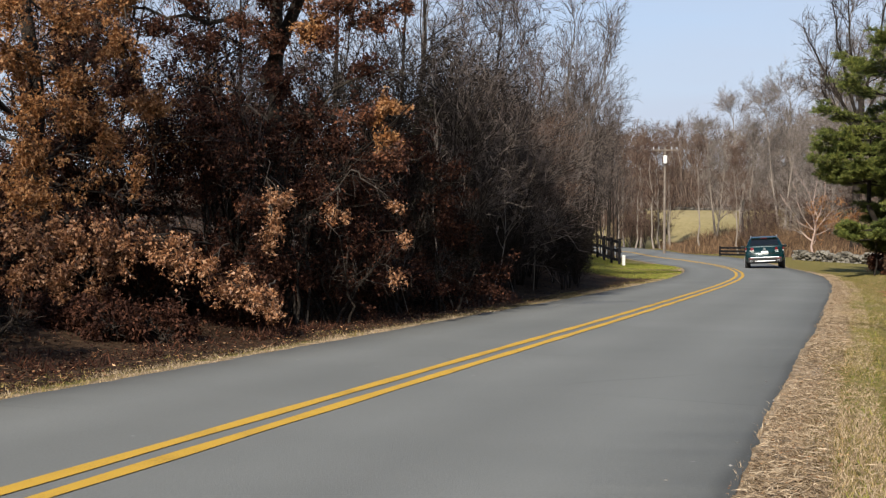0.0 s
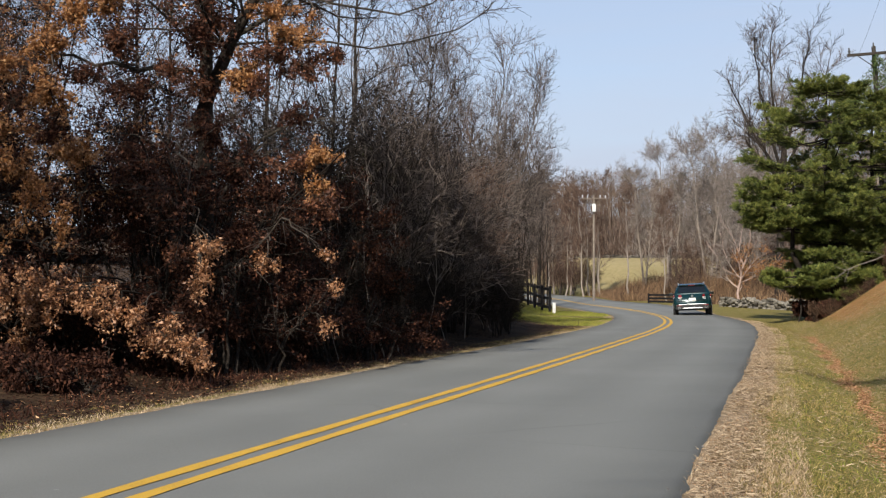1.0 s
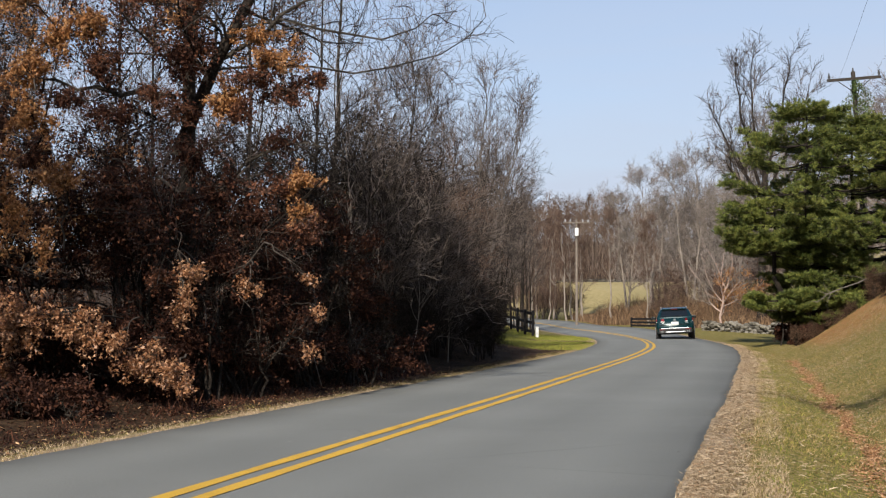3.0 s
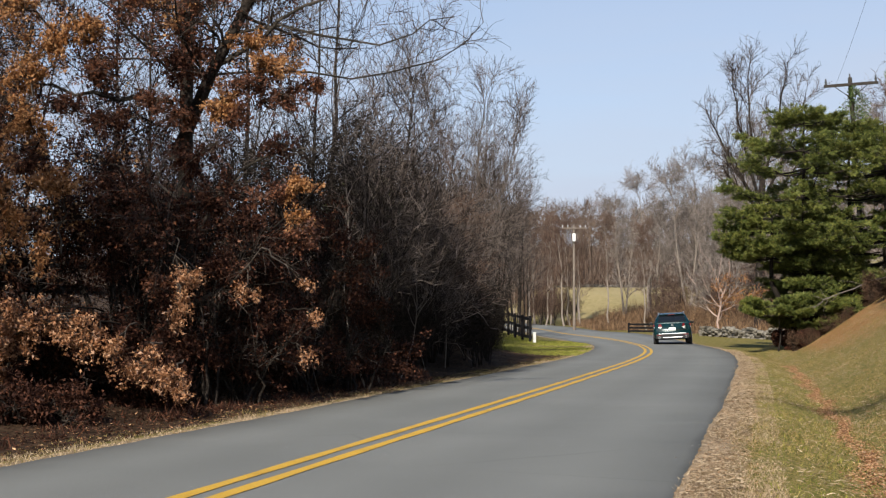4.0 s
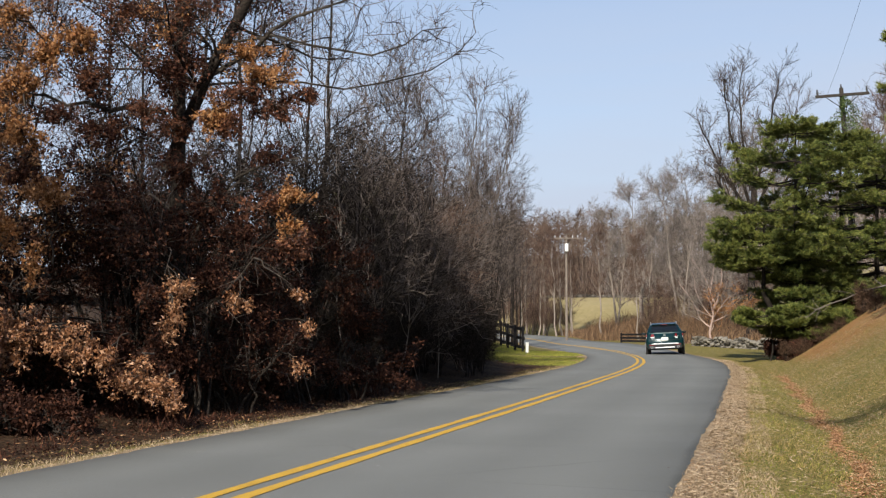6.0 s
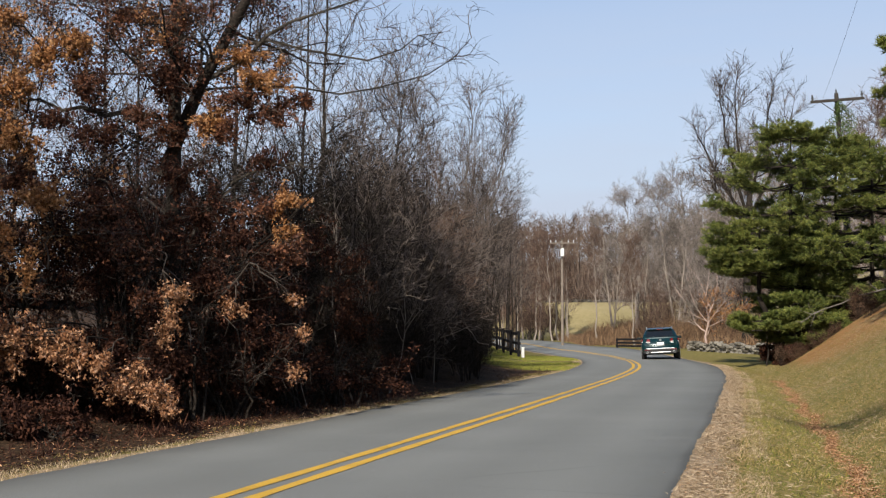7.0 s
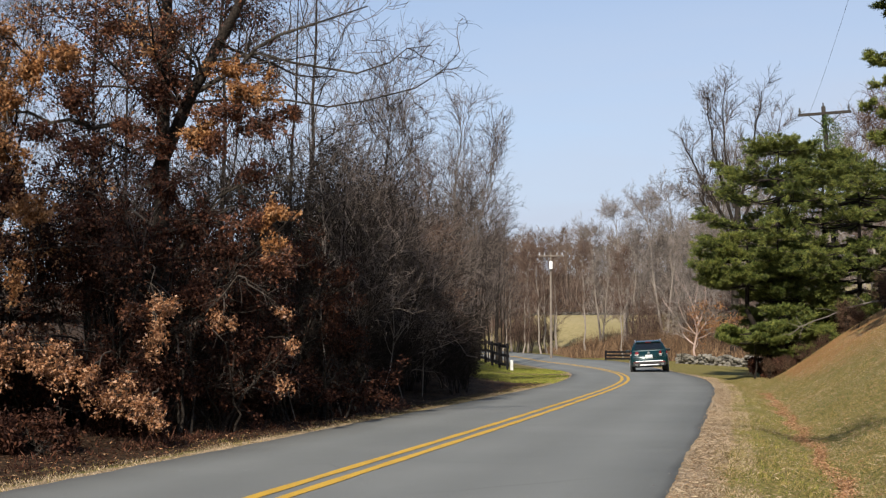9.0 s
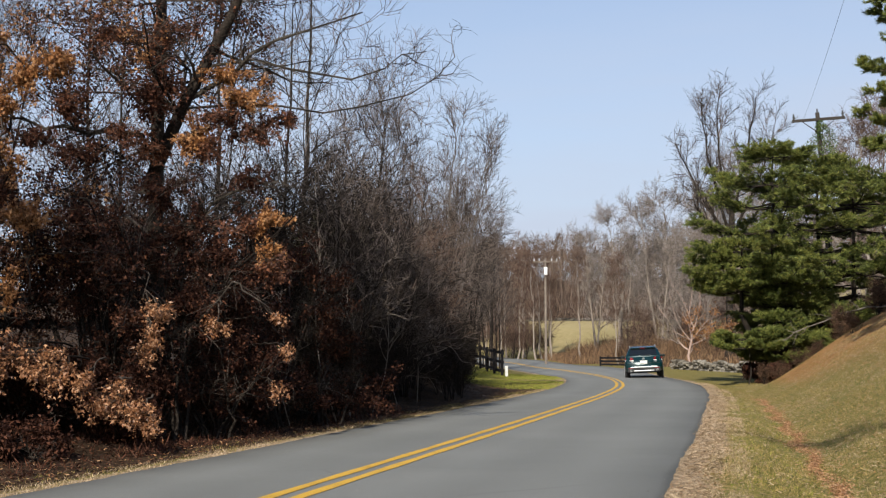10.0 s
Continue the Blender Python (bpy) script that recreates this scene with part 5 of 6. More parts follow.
def straw(name, label, count, place, mat, length, width, seed):
    """Cut stalks lying matted on the ground."""
    rng = np.random.default_rng(seed)
    x, y, scale = place(rng, count)
    n = len(x)
    p = np.stack([x, y, land(x, y) + rng.uniform(0.008, 0.035, n)], -1)
    a = rng.uniform(0, 6.28, n)
    d = np.stack([np.cos(a), np.sin(a), rng.normal(0.05, 0.14, n)], -1) * (length * rng.uniform(0.4, 1.2, n))[:, None]
    s = np.stack([-np.sin(a), np.cos(a), rng.normal(0, 0.5, n)], -1) * width / 2
    bow = np.stack([np.zeros(n), np.zeros(n), length * rng.uniform(0, 0.12, n)], -1)
    v = np.stack([p - d / 2 - s, p - d / 2 + s, p + bow + s, p + bow - s, p + d / 2], 1).reshape(-1, 3)
    i = np.arange(n)[:, None] * 5
    f = np.concatenate([i + np.array([q]) for q in ((0, 1, 2), (0, 2, 3), (3, 2, 4))])
    return tagged(new(name, raw_mesh(name, v, f, mat)), label, "straw", kind="stuff")


def gravel():
    """Crumbs of asphalt and small stones along the broken edge of the road."""
    rng = np.random.default_rng(21)
    n = 1100
    y = 4.5 + 28 * rng.uniform(0, 1, n) ** 1.8
    off = np.where(rng.uniform(0, 1, n) < 0.8, RIGHT + rng.normal(0.10, 0.06, n), rng.uniform(-LEFT, RIGHT, n))
    off = np.where((rng.uniform(0, 1, n) < 0.93) & (off < RIGHT - 0.15), RIGHT + 0.05, off)
    x = road_x(y) + off
    p = np.stack([x, y, np.where(off < RIGHT, road_z(x, y) + 0.012, land(x, y) + 0.005)], -1)
    shape = np.array([(1, 0, 0), (-1, 0, 0), (0, 1, 0), (0, -1, 0), (0, 0, 0.8), (0, 0, -0.6)])
    v = p[:, None] + shape[None] * rng.uniform(0.003, 0.010, (n, 1, 1)) * rng.uniform(0.6, 1.4, (n, 6, 1))
    f = np.array([(0, 2, 4), (2, 1, 4), (1, 3, 4), (3, 0, 4), (2, 0, 5), (1, 2, 5), (3, 1, 5), (0, 3, 5)])
    faces = (np.arange(n)[:, None, None] * 6 + f[None]).reshape(-1, 3)
    tagged(new("edge_gravel", raw_mesh("edge_gravel", v.reshape(-1, 3), faces, pebble)), "loose grey crumbs along the broken asphalt edge", "gravel", kind="stuff")


def build_verges():
    blades("verge_grass", "dry tan grass along the edge of the asphalt", 90000, scatter(0.0, 0.7, 3.8, 50, 1, 1.2, 1, 2.2), dry_grass, 0.06, 0.0075, 1)
    straw("verge_straw", "matted dead stalks along the broken edge of the asphalt", 42000, scatter(0.04, 0.42, 3.8, 45, 1, 1.0, 41, 2.2), dry_grass, 0.085, 0.0042, 41)
    straw("grass_thatch", "dead grass stalks lying among the green of the verge and bank", 60000, scatter(0.5, 6.5, 3.8, 40, 1, 0.8, 42, 2.2), dry_grass, 0.07, 0.0042, 42)
    blades("bank_grass", "short patchy green and tan grass on the bank", 380000, scatter(0.25, 7.5, 3.8, 50, 1, 0.9, 2, 2.1), grass, 0.06, 0.0075, 2)
    blades("inner_verge_grass", "pale dry grass between asphalt and wood", 34000, scatter(0.0, 0.5, 6, 60, -1, 2.0, 3), dry_grass, 0.05, 0.009, 3)
    blades("inner_verge_green", "thin green grass among the dry verge grass", 16000, scatter(0.05, 0.8, 6, 50, -1, 1.3, 23), grass, 0.06, 0.009, 23)
    blades("inner_green_grass", "green grass beside the fence", 80000, scatter(0.1, 5.0, 40, 82, -1, 0.6, 4, 1.0), green_grass, 0.08, 0.022, 4)
    def ditch(rng, n):
        y = 4 + 32 * rng.uniform(0, 1, n) ** 1.4
        wide = 0.05 + 0.10 * np.abs(np.sin(y * 0.83) * np.sin(y * 0.37 + 1)) + 0.12 * ease(11, 6, y)
        on = rng.uniform(0, 1, n) < 0.35 + 0.65 * np.abs(np.sin(y * 1.9 + 2 * np.sin(y * 0.7)))
        return (road_x(y) + RIGHT + 1.5 + 0.06 * np.sin(y * 1.7) + rng.normal(0, 0.75, n) * wide)[on], y[on], None

    fallen("ditch_leaves", "fallen brown leaves lying along the ditch", 24000, ditch, 0.038, 5, litter)
    fallen("verge_debris", "small brown leaf scraps on the dry verge", 7000, scatter(0.0, 0.5, 3.8, 30, 1, 1.5, 9, 1.8), 0.02, 9, litter)
    fallen("bank_leaves", "fallen leaves scattered over the bank grass", 24000, scatter(1.2, 7.5, 3.8, 46, 1, 0.6, 6), 0.042, 6, litter)
    blades("bank_tussocks", "brown tufts of longer grass on the bank", 90000, scatter(1.6, 7.5, 4, 48, 1, 1.1, 12, 1.7), dry_grass, 0.065, 0.006, 12)
    blades("bank_weeds", "low dark green weeds in patches on the bank", 16000, scatter(1.3, 7.5, 4, 46, 1, 1.5, 27, 1.7), vine_leaf, 0.06, 0.012, 27)
    blades("verge_weeds", "green grass tufts in the dry verge", 9000, scatter(0.5, 1.6, 3.8, 30, 1, 4.0, 29, 1.7), green_grass, 0.07, 0.007, 29)
    # litter and undergrowth in darkened tones that imitate shade under the trees
    fallen("wood_edge_litter", "shade-darkened maroon fallen leaves heaped where the verge meets the wood", 12000, scatter(0.35, 3.2, 6, 24, -1, 1.0, 33), 0.055, 33, shaded_leaf)
    fallen("wood_edge_leaves", "curled tan leaves along the wood's edge", 2200, scatter(0.35, 1.6, 6, 26, -1, 2.2, 13), 0.05, 13, litter)
    blades("dead_undergrowth", "dead undergrowth in a shade-darkened tone at the foot of the wood", 30000, scatter(0.85, 6.0, 7, 24, -1, 1.6, 17), shaded_leaf, 0.15, 0.02, 17, "undergrowth")
    gravel()
    fallen("wood_floor_leaves", "brown leaf litter, shade-darkened, under the wood's edge", 40000, scatter(0.35, 4.5, 6, 45, -1, 0.9, 7), 0.06, 7, shaded_litter)


# ---- fences, poles, wall ----


def fence(name, label, points, height=1.25, boards=3, gap=2.4):
    """Black board fence: each post and each board is a part."""
    root = tagged(new(name), label, "fence")
    rng = np.random.default_rng(len(points) + 5)
    total = []
    for (xa, ya), (xb, yb) in zip(points, points[1:]):
        n = max(1, round(math.hypot(xb - xa, yb - ya) / gap))
        total += [(xa + (xb - xa) * i / n, ya + (yb - ya) * i / n) for i in range(n)]
    total.append(points[-1])
    posts = [Vector((x, y, float(land(x, y)))) for x, y in total]
    root.location = posts[0]
    for p in posts:
        part("post", box((0.13, 0.13, height + 0.35), p - posts[0] + Vector((0, 0, height / 2 - 0.1)), 0.012), fence_black, root)
    for a, b in zip(posts, posts[1:]):
        for k in range(boards):
            z = height * (0.92 - k * 0.72 / max(1, boards - 1)) + rng.normal(0, 0.012)
            a2, b2 = a - posts[0] + Vector((0, 0, z)), b - posts[0] + Vector((0, 0, z + rng.normal(0, 0.015)))
            d = b2 - a2
            side = Vector((d.y, -d.x, 0)).normalized() * 0.085
            m = Matrix.Translation((a2 + b2) / 2 + side) @ d.to_track_quat("X", "Z").to_matrix().to_4x4()
            part("board", box((d.length + 0.06, 0.035, 0.15), m=m, bevel=0.006), fence_black, root)


def power_pole(x, y, height, turn, label, arm=2.4, transformer=False, r=0.14, wood=None, lean=0.0):
    wood = wood or pole_wood
    root = tagged(new("utility_pole"), label, "utility pole")
    root.matrix_basis = pose(x, y, float(land(x, y)), 0, lean, turn)
    part("pole", rod((0, 0, -0.3), (0, 0, height), r, r * 0.68, 14), wood, root, smooth=False)
    part("crossarm", box((arm, 0.1, 0.13), (0, -0.16, height - 0.35), 0.012), wood, root)
    for s in (-1, 1):
        part("brace", rod((s * arm * 0.3, -0.16, height - 0.42), (0, -0.14, height - 1.0), 0.02), wood, root)
        for w in (0.46, 0.25) if transformer else (0.46,):
            bm = rod((s * arm * w, -0.16, height - 0.29), (s * arm * w, -0.16, height - 0.02), 0.045, 0.035, 10)
            rod((s * arm * w, -0.16, height - 0.2), (s * arm * w, -0.16, height - 0.15), 0.065, 0.065, 10, bm)
            part("insulator", bm, grey_metal if transformer else wire_metal, root)
    bm = rod((0, 0, height - 0.02), (0, 0, height + 0.18), 0.045, 0.03, 10)
    part("insulator", bm, wire_metal, root)
    if transformer:
        can = part("transformer", rod((0, -0.34, height - 1.62), (0, -0.34, height - 0.95), 0.18, 0.18, 18), white_paint, root, "pale grey transformer can")
        part("lid", rod((0, -0.34, height - 0.95), (0, -0.34, height - 0.88), 0.19, 0.13, 18), white_paint, can)
        part("bushing", rod((0.08, -0.34, height - 0.9), (0.08, -0.34, height - 0.7), 0.03, 0.02, 8), wire_metal, can)
    return root


def wire(a, b, sag, r=0.012):
    """A hanging cable."""
    n = 24
    t = np.linspace(0, 1, n)
    p = np.array(a)[None] * (1 - t[:, None]) + np.array(b)[None] * t[:, None]
    p[:, 2] -= sag * 4 * t * (1 - t)
    v, f = tubes(p[None], np.full((1, n), r), 6)
    tagged(new("power_cable", raw_mesh("power_cable", v, f, wire_metal, True)), "thin dark overhead power cable", "cable")


def build_poles():
    power_pole(9.95, 118, 10.3, 0, "weathered utility pole with crossarm and pale transformer", transformer=True)
    power_pole(18.1, 56, 11.95, -8, "utility pole with crossarm behind the pine, darkened as a silhouette", wood=silhouette_wood, lean=-3.0)
    power_pole(21.6, 138, 9.9 - float(land(21.6, 138)), 5, "distant utility pole with crossarm among the trees")
    z = float(land(17.9, 56)) + 11.7
    rng = np.random.default_rng(31)
    n = 1900
    t = rng.uniform(0, 1, n)
    a = rng.uniform(0, 6.28, n)
    r = (0.15 + 0.8 * np.sin(3.14 * t ** 0.8)) * rng.uniform(0.3, 1, n) * (1 + 0.4 * np.sin(9 * t + a))
    p = np.stack([18.1 + r * np.cos(a) - 0.6 * t, 55.9 + r * np.sin(a), z - 3.2 + 3.1 * t], -1)
    vine = tagged(new("climbing_vine"), "green climbing vine round the top of the utility pole", "vine")
    st = np.stack([np.full(9, 18.1) + 0.2 * np.sin(np.linspace(0, 14, 9)) - 0.6 * np.linspace(0, 1, 9), 55.8 + 0.2 * np.cos(np.linspace(0, 14, 9)), np.linspace(z - 12, z - 0.2, 9)], -1)
    child("stem", raw_mesh("stem", *tubes(st[None], np.full((1, 9), 0.02), 6), bark), vine)
    child("leaves", raw_mesh("leaves", *leaf_faces(rng, p, 0.11), vine_leaf), vine, "green leaves")
    wire((16.8, 56, z), (0.7, -6, 8.2), 0.6, 0.0045)
    for dx in (-1.1, 1.1):
        wire((17.9 + dx, 56, z), (9.95 + dx, 118, float(land(9.95, 118)) + 10.05), 1.0, 0.006)


def snag(x, y, height, r):
    """A broken dead trunk."""
    rng = np.random.default_rng(33)
    root = tagged(new("dead_snag"), "pale broken dead tree trunk in the brush", "tree trunk")
    root.location = (x, y, float(land(x, y)))
    ln, rd = stem(rng, height, r, 9, (0.3, 0), 0.03, 0.7)
    b, br = sprout(rng, ln, rd, 4, 0.5, 0.95, 1.2, 55, 4, 0.2, 0.1, 0.4, 0.4, 0.2, 0.03)
    child("trunk", raw_mesh("trunk", *tubes(ln, rd, 9), pale_bark, True), root)
    child("broken_branches", raw_mesh("broken_branches", *tubes(b, br, 5), pale_bark), root)


def stone_wall(name, label, a, b, height, count, seed, size=0.28, width=0.5, mat=None):
    """A dry stone wall, stone by stone; alike stones share a mesh."""
    rng = np.random.default_rng(seed)
    shapes = []
    for i in range(6):
        bm = bmesh.new()
        bmesh.ops.create_icosphere(bm, subdivisions=1, radius=0.5)
        for v in bm.verts:
            v.co = Vector((v.co.x * 1.35, v.co.y, v.co.z * 0.75)) * float(rng.uniform(0.82, 1.15))
        me = bpy.data.meshes.new("stone")
        bm.to_mesh(me)
        bm.free()
        me.materials.append(mat or stone)
        shapes.append(me)
    a, b = np.array(a, float), np.array(b, float)
    root = tagged(new(name), label, "stone wall")
    root.location = (*a, float(land(*a)))
    for i in range(count):
        course = i % 4
        t = ((i // 4) + 0.5 * (course % 2) + rng.uniform(0, 0.5)) / (count / 4 + 1)
        p = a + (b - a) * t
        k = (course + rng.uniform(-0.15, 0.15)) / 4
        side = np.array([-(b - a)[1], (b - a)[0]]) / np.linalg.norm(b - a) * rng.uniform(-0.5, 0.5) * width * (1 - 0.5 * k)
        z = float(land(*p)) + k * height * (0.85 + 0.15 * math.sin(t * 23))
        ob = child("stone", shapes[int(rng.integers(6))], root)
        s = size * rng.uniform(0.7, 1.35)
        ob.matrix_basis = pose(p[0] + side[0] - a[0], p[1] + side[1] - a[1], z - root.location.z, rng.uniform(-25, 25), rng.uniform(-25, 25), rng.uniform(0, 360)) @ Matrix.Scale(float(s), 4)


def marker_post(x, y):
    root = tagged(new("marker_post"), "short white marker post at the end of the fence", "marker post")
    root.location = (x, y, float(land(x, y)))
    part("post", box((0.15, 0.06, 0.68), (0, 0, 0.16), 0.015), white_paint, root)
    part("cap", box((0.17, 0.08, 0.04), (0, 0, 0.52), 0.01), white_paint, root)

# ---- car ----
car_paint = material("dark_green_car_paint", [(0.002, 0.021, 0.025), (0.003, 0.028, 0.032)], 2, 30, 0.22, 0.25, bump=0, spec=0.6)
car_glass = material("dark_car_glass", [(0.006, 0.008, 0.010), (0.010, 0.012, 0.014)], 2, 30, 0.06, 0.0, bump=0, spec=0.7)
car_plastic = material("black_car_plastic", [(0.018, 0.018, 0.019), (0.03, 0.03, 0.031)], 6, 80, 0.65, bump=0.15)
car_silver = material("silver_trim", [(0.55, 0.56, 0.57), (0.66, 0.67, 0.68)], 4, 60, 0.28, 0.85, bump=0)
car_red = material("red_lamp_glass", [(0.11, 0.003, 0.004), (0.18, 0.005, 0.006)], 8, 60, 0.18, bump=0, spec=0.6)
car_white = material("white_lamp_glass", [(0.62, 0.60, 0.58), (0.75, 0.73, 0.70)], 8, 60, 0.2, bump=0, spec=0.6)
rubber = material("tyre_rubber", [(0.016, 0.016, 0.016), (0.032, 0.031, 0.03)], 6, 50, 0.85, bump=0.3)


def loft(rings, caps=True):
    bm = bmesh.new()
    rows = [[bm.verts.new(p) for p in r] for r in rings]
    for a, b in zip(rows, rows[1:]):
        for i in range(len(a) - 1):
            bm.faces.new((a[i], a[i + 1], b[i + 1], b[i]))
        bm.faces.new((a[-1], a[0], b[0], b[-1]))
    if caps:
        bm.faces.new(rows[0][::-1])
        bm.faces.new(rows[-1])
    bmesh.ops.recalc_face_normals(bm, faces=bm.faces)
    return bm


def panel(points, thick, bm=None):
    """A thin plate with the outline given, proud along its normal by thick."""
    bm = bm or bmesh.new()
    p = [Vector(q) for q in points]
    n = (p[1] - p[0]).cross(p[2] - p[0]).normalized() * thick
    a, b = [bm.verts.new(q - n * 0.6) for q in p], [bm.verts.new(q + n) for q in p]
    bm.faces.new(b)
    bm.faces.new(a[::-1])
    for i in range(len(p)):
        j = (i + 1) % len(p)
        bm.faces.new((a[i], a[j], b[j], b[i]))
    bmesh.ops.recalc_face_normals(bm, faces=bm.faces)
    return bm


def build_car(x, y, turn):
    car = tagged(new("estate_car"), "dark green estate car driving away in its lane", "car")
    car.matrix_basis = pose(x, y, float(road_z(x, y + 2.2)) + 0.012, 0, -3.0, turn)

    def ring(y0, hw, low, belt, rake):
        pts = [(hw * 0.88, low), (hw * 0.975, low + 0.09), (hw, 0.56), (hw * 0.99, 0.76), (hw * 0.965, belt - 0.06), (hw * 0.90, belt)]
        pts = pts + [(-a, b) for a, b in pts[::-1]]
        return [(a, y0 + rake * max(0.0, b - 0.72), b) for a, b in pts]

    body = [ring(*s) for s in ((0.0, 0.78, 0.40, 1.00, 0.42), (0.05, 0.855, 0.34, 1.01, 0.42), (0.16, 0.885, 0.30, 1.02, 0.38), (0.45, 0.90, 0.26, 1.03, 0.2), (1.0, 0.905, 0.22, 1.02, 0), (2.3, 0.905, 0.22, 0.99, 0),
                               (3.2, 0.905, 0.22, 0.965, 0), (3.7, 0.895, 0.25, 0.93, 0), (4.15, 0.87, 0.3, 0.87, 0), (4.42, 0.81, 0.33, 0.80, 0), (4.56, 0.70, 0.4, 0.71, 0))]
    part("body", loft(body), car_paint, car, "dark green painted body", smooth=True)
    shell = ((0.14, 0.995, 1.02), (0.30, 1.0, 1.20), (0.56, 1.0, 1.43), (0.80, 1.0, 1.485), (1.6, 0.99, 1.515), (2.35, 0.975, 1.505), (2.72, 0.965, 1.46), (3.10, 0.955, 1.24), (3.52, 0.94, 0.985))

    def cabin(yy):
        zb, zr = np.interp(yy, [s[0] for s in shell], [s[1] for s in shell]), np.interp(yy, [s[0] for s in shell], [s[2] for s in shell])
        k = (zr - zb) / 0.52
        return zb - 0.02, zr, 0.83, 0.83 - 0.20 * k

    def side_at(yy, t, s, out=0.004):
        zb, zr, wb, wr = cabin(yy)
        return (s * (wb + (wr - wb) * t + out), yy, zb + (zr - 0.05 - zb) * t)

    rings = []
    for s in shell:
        zb, zr, wb, wr = cabin(s[0])
        h = [(wb, zb), ((wb + wr) / 2 + 0.02, (zb + zr) / 2), (wr, zr - 0.05), (wr * 0.86, zr - 0.012), (wr * 0.45, zr)]
        rings.append([(a, s[0], b) for a, b in h] + [(-a, s[0], b) for a, b in h[::-1]])
    part("cabin", loft(rings), car_paint, car, smooth=True)
    rear = [(-0.66, 0.20, 1.06), (0.66, 0.20, 1.06), (0.60, 0.47, 1.34), (0.53, 0.53, 1.395), (-0.53, 0.53, 1.395), (-0.60, 0.47, 1.34)]
    part("rear_window", panel(rear, 0.035), car_glass, car, "dark tinted rear window")
    part("windscreen", panel([(0.66, 3.42, 1.05), (-0.66, 3.42, 1.05), (-0.56, 2.80, 1.42), (0.56, 2.80, 1.42)], 0.03), car_glass, car)
    for s in (-1, 1):
        for a, b, c, d in ((0.55, 1.30, 0.72, 1.28), (1.36, 2.20, 1.34, 2.18), (2.26, 3.15, 2.24, 2.72)):
            q = [side_at(a, 0.10, s, 0.012), side_at(b, 0.10, s, 0.012), side_at(d, 0.86, s, 0.012), side_at(c, 0.86, s, 0.012)]
            part("side_window", panel(q if s > 0 else q[::-1], 0.012), car_glass, car)
        part("chrome_strip", rod(side_at(0.5, 0.06, s, 0.02), side_at(3.2, 0.06, s, 0.02), 0.012, sides=6), car_silver, car)
        bm = rod((s * 0.60, 0.75, 1.52), (s * 0.62, 1.5, 1.555), 0.02, sides=8)
        rod((s * 0.62, 1.5, 1.555), (s * 0.61, 2.4, 1.54), 0.02, sides=8, bm=bm)
        rod((s * 0.60, 0.66, 1.44), (s * 0.60, 0.76, 1.53), 0.02, sides=8, bm=bm)
        rod((s * 0.61, 2.38, 1.545), (s * 0.60, 2.55, 1.46), 0.02, sides=8, bm=bm)
        part("roof_rail", bm, car_silver, car, "silver roof rail")
        lamp = part("tail_lamp", panel([(s * 0.47, 0.075, 0.85), (s * 0.86, 0.16, 0.85), (s * 0.87, 0.20, 0.965), (s * 0.50, 0.115, 0.975)][::s], 0.03), car_red, car, "red tail lamp")
        part("lamp_strip", panel([(s * 0.47, 0.068, 0.815), (s * 0.86, 0.15, 0.815), (s * 0.86, 0.155, 0.85), (s * 0.47, 0.072, 0.85)][::s], 0.032), car_white, lamp, "white lower lamp strip")
        part("reflector", box((0.26, 0.03, 0.035), (s * 0.62, -0.012, 0.47), 0.008), car_red, car)
        ex = rod((s * 0.62, 0.14, 0.36), (s * 0.62, -0.03, 0.36), 0.055, 0.055, 16)
        pipe = part("exhaust_pipe", ex, car_silver, car, "polished exhaust tip")
        part("exhaust_bore", rod((s * 0.62, 0.0, 0.36), (s * 0.62, -0.034, 0.36), 0.043, 0.043, 16), car_plastic, pipe)
        bm = box((0.20, 0.10, 0.13), (s * 1.0, 3.02, 1.02), 0.03)
        mirror = part("door_mirror", bm, car_paint, car)
        part("mirror_stalk", rod((s * 0.84, 3.05, 0.97), (s * 0.94, 3.03, 0.99), 0.025), car_plastic, mirror)
        part("mirror_glass", box((0.16, 0.008, 0.10), (s * 1.0, 2.967, 1.02)), car_glass, mirror)
        for yy in (1.42, 2.42):
            part("door_handle", box((0.02, 0.16, 0.025), (s * 0.905, yy, 0.86), 0.006), car_paint, car)
        part("sill", box((0.05, 2.0, 0.14), (s * 0.885, 2.05, 0.29), 0.015), car_plastic, car, "black plastic sill")
        for yy in (0.86, 3.50):
            arch = bmesh.new()
            bmesh.ops.create_cone(arch, cap_ends=True, segments=28, radius1=0.40, radius2=0.40, depth=0.10, matrix=Matrix.Translation((s * 0.868, yy, 0.34)) @ Matrix.Rotation(radians(90), 4, "Y"))
            part("wheel_arch", arch, car_plastic, car, "black plastic wheel arch")
            wheel = new("wheel")
            wheel.parent = car
            wheel.location = (s * 0.79, yy, 0.325)
            tyre = bmesh.new()
            for r0, r1, xx, d in ((0.325, 0.325, 0.0, 0.17), (0.325, 0.285, 0.105, 0.04), (0.285, 0.325, -0.105, 0.04)):
                bmesh.ops.create_cone(tyre, cap_ends=True, segments=32, radius1=r0, radius2=r1, depth=d, matrix=Matrix.Translation((xx * s, 0, 0)) @ Matrix.Rotation(radians(90 * s), 4, "Y"))
            part("tyre", tyre, rubber, wheel)
            rim = bmesh.new()
            bmesh.ops.create_cone(rim, cap_ends=True, segments=24, radius1=0.07, radius2=0.05, depth=0.03, matrix=Matrix.Translation((s * 0.135, 0, 0)) @ Matrix.Rotation(radians(90 * s), 4, "Y"))
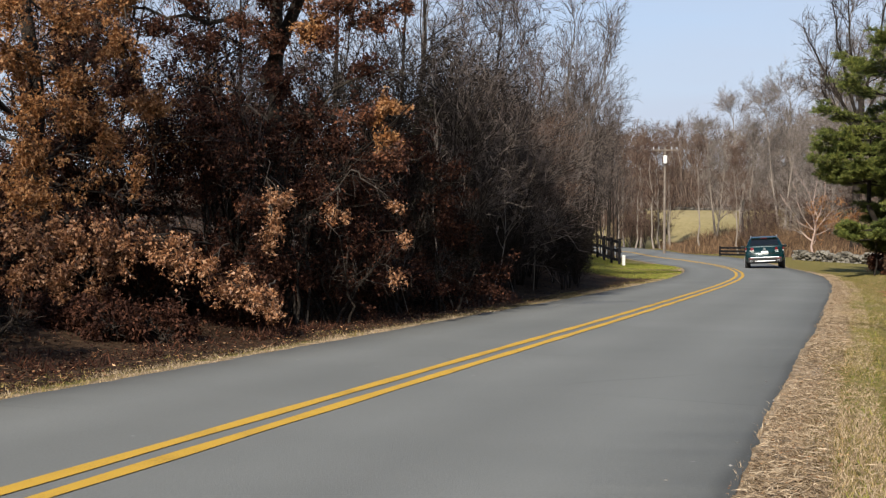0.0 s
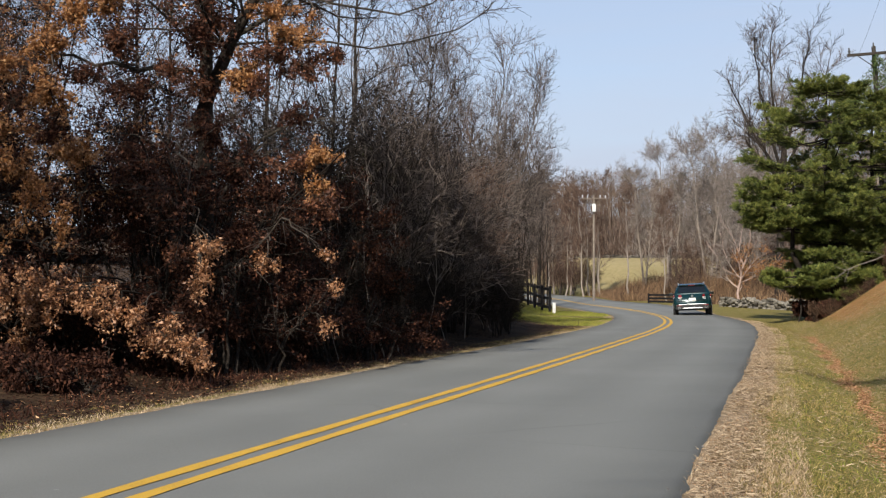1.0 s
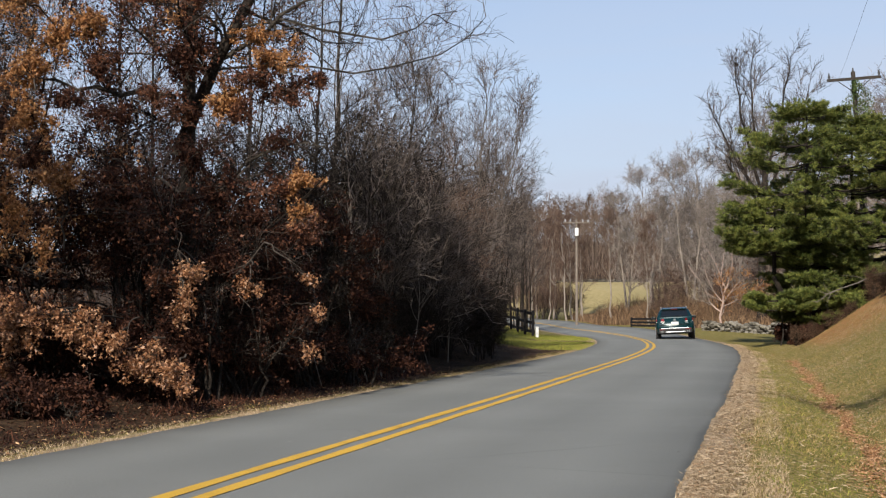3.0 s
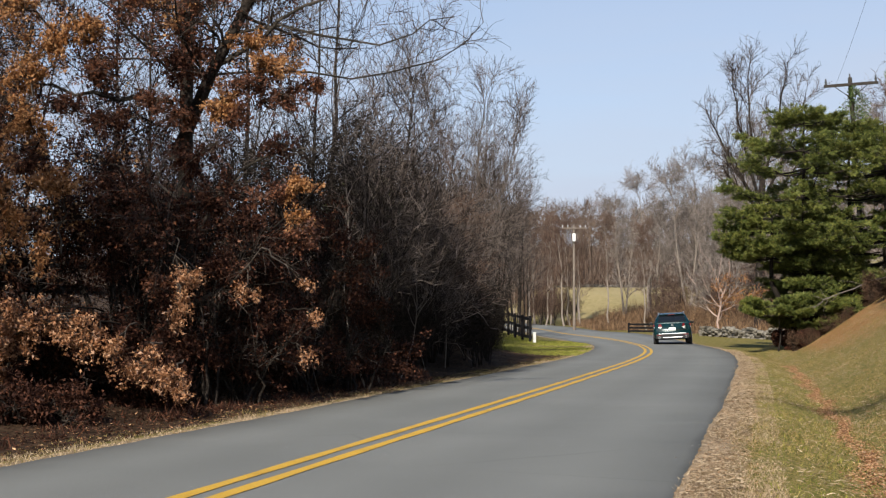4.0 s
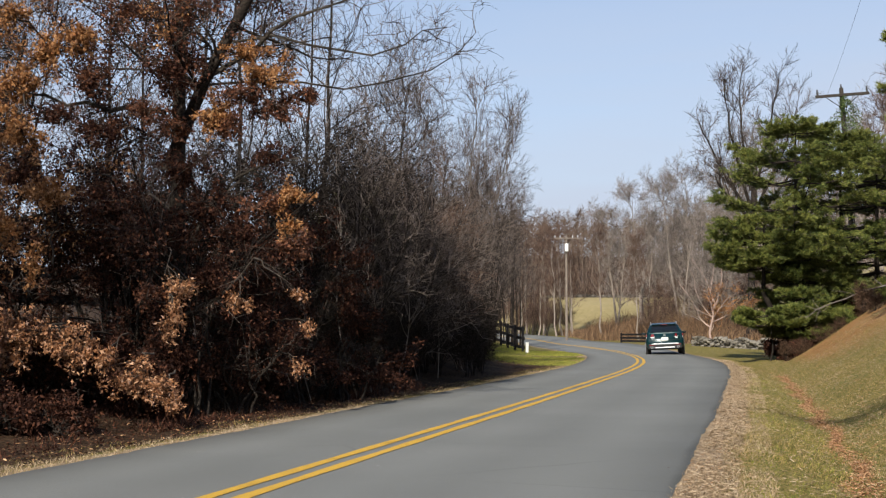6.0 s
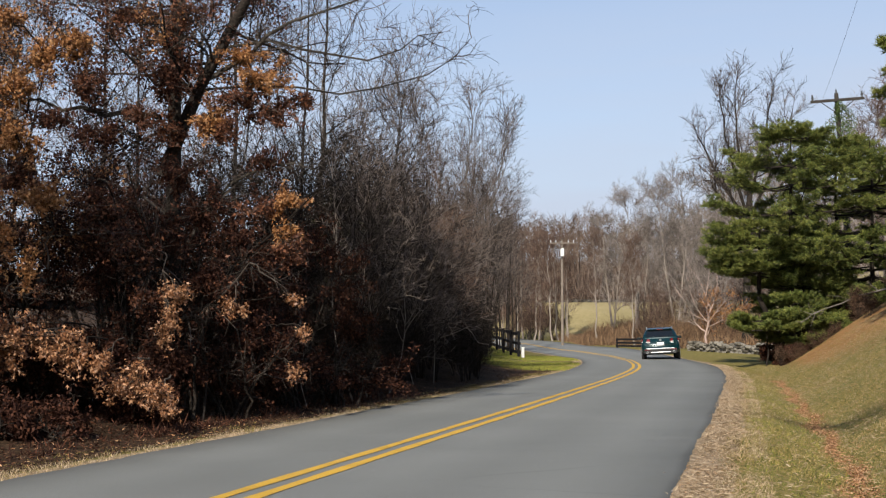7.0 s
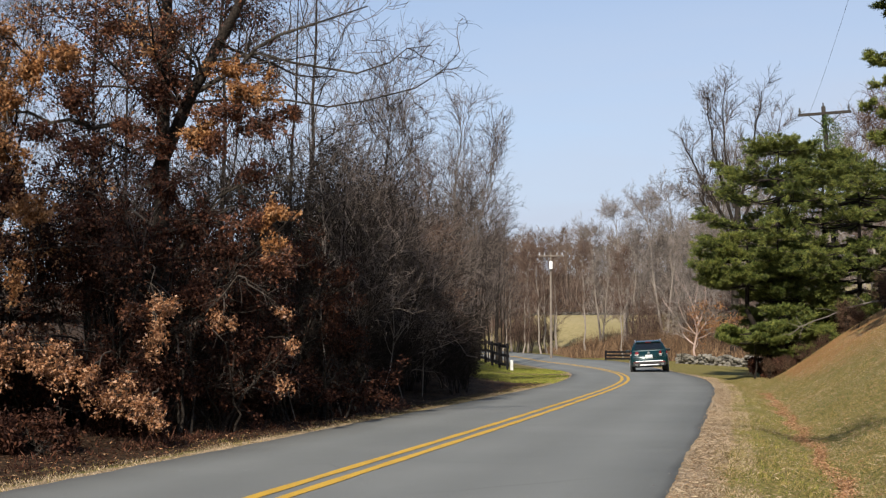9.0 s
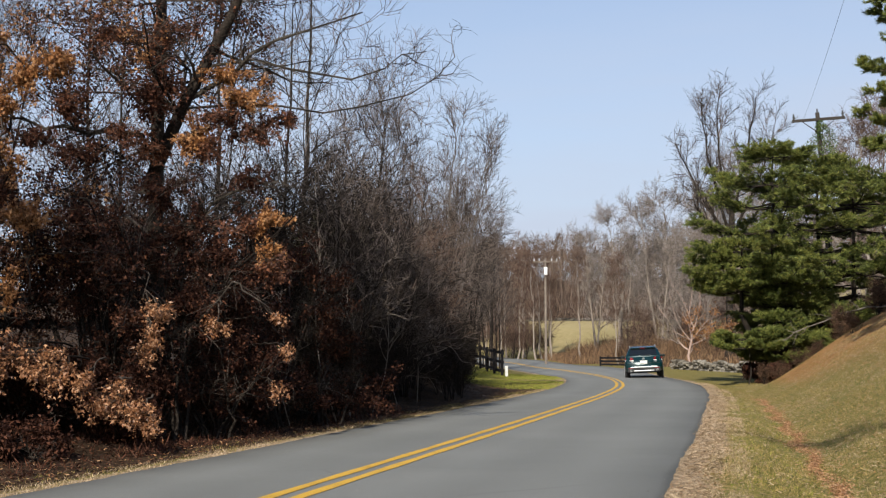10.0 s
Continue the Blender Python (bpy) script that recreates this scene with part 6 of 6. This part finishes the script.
            for k in range(10):
                a = k * math.tau / 10
                rod((s * 0.13, 0.03 * math.cos(a), 0.03 * math.sin(a)), (s * 0.132, 0.225 * math.cos(a), 0.225 * math.sin(a)), 0.022, 0.014, 6, rim)
            for k in range(24):
                a, b = k * math.tau / 24, (k + 1) * math.tau / 24
                rod((s * 0.13, 0.228 * math.cos(a), 0.228 * math.sin(a)), (s * 0.13, 0.228 * math.cos(b), 0.228 * math.sin(b)), 0.014, sides=5, bm=rim)
            part("rim", rim, car_silver, wheel, "silver spoked rim")
    part("rear_bumper", box((1.56, 0.24, 0.26), (0, 0.10, 0.40), 0.05), car_plastic, car, "dark plastic lower bumper")
    part("bumper_trim", box((1.30, 0.03, 0.05), (0, -0.03, 0.515), 0.012), car_silver, car)
    part("skid_plate", box((0.92, 0.05, 0.055), (0, -0.025, 0.335), 0.015), car_silver, car, "silver skid plate")
    part("licence_plate", box((0.33, 0.014, 0.16), (0, 0.018, 0.74), 0.004), white_paint, car, "blank white licence plate")
    part("badge", rod((0, 0.115, 0.915), (0, 0.075, 0.905), 0.065, 0.06, 20), car_silver, car, "round chrome badge")
    part("tailgate_lettering", box((0.13, 0.012, 0.03), (0.56, 0.035, 0.775), 0.003), car_silver, car)
    part("tailgate_lettering", box((0.12, 0.012, 0.02), (-0.56, 0.035, 0.775), 0.003), car_silver, car)
    part("tailgate_seam", box((1.5, 0.02, 0.012), (0, 0.012, 0.69)), car_plastic, car)
    spoiler = part("roof_spoiler", panel([(-0.58, 0.42, 1.43), (0.58, 0.42, 1.43), (0.60, 0.75, 1.492), (-0.60, 0.75, 1.492)], 0.025), car_paint, car)
    part("brake_lamp", box((0.30, 0.03, 0.022), (0, 0.42, 1.425), 0.004), car_red, spoiler)
    part("wiper", rod((0.02, 0.15, 1.06), (0.36, 0.155, 1.085), 0.012, sides=6), car_plastic, car)
    part("antenna", rod((0, 1.0, 1.5), (0, 0.93, 1.56), 0.02, 0.008, 8), car_paint, car)


CAR_Y = 58.5
build_car(float(road_x(CAR_Y)) + 1.70, CAR_Y, -8.6)

build_left_woods()
build_right_side()
fallen_branch()
build_far_woods()
build_brush()
build_verges()
fence("board_fence", "black three-board fence along the inner side of the bend", [(2.95, 61.0), (0.6, 79.0)])
fence("board_fence", "dark board fence behind the oak in the wood", [(-16.0, 14.5), (-4.2, 23.0), (-3.0, 30.0)])
fence("board_fence", "low dark board fence on the outer side of the bend", [(12.3, 95.5), (16.4, 93.0)], 0.7)
marker_post(3.15, 60.7)
build_poles()
stone_wall("stone_wall", "grey dry stone wall under the pine", (14.9, 79), (17.4, 68), 0.75, 290, 5, 0.29)
stone_wall("field_wall", "distant grey stone wall at the top of the field", (13, 205), (36, 205), 0.55, 240, 6, 0.38, 0.8, dark_stone)
snag(17.3, 120, 6.6, 0.22)
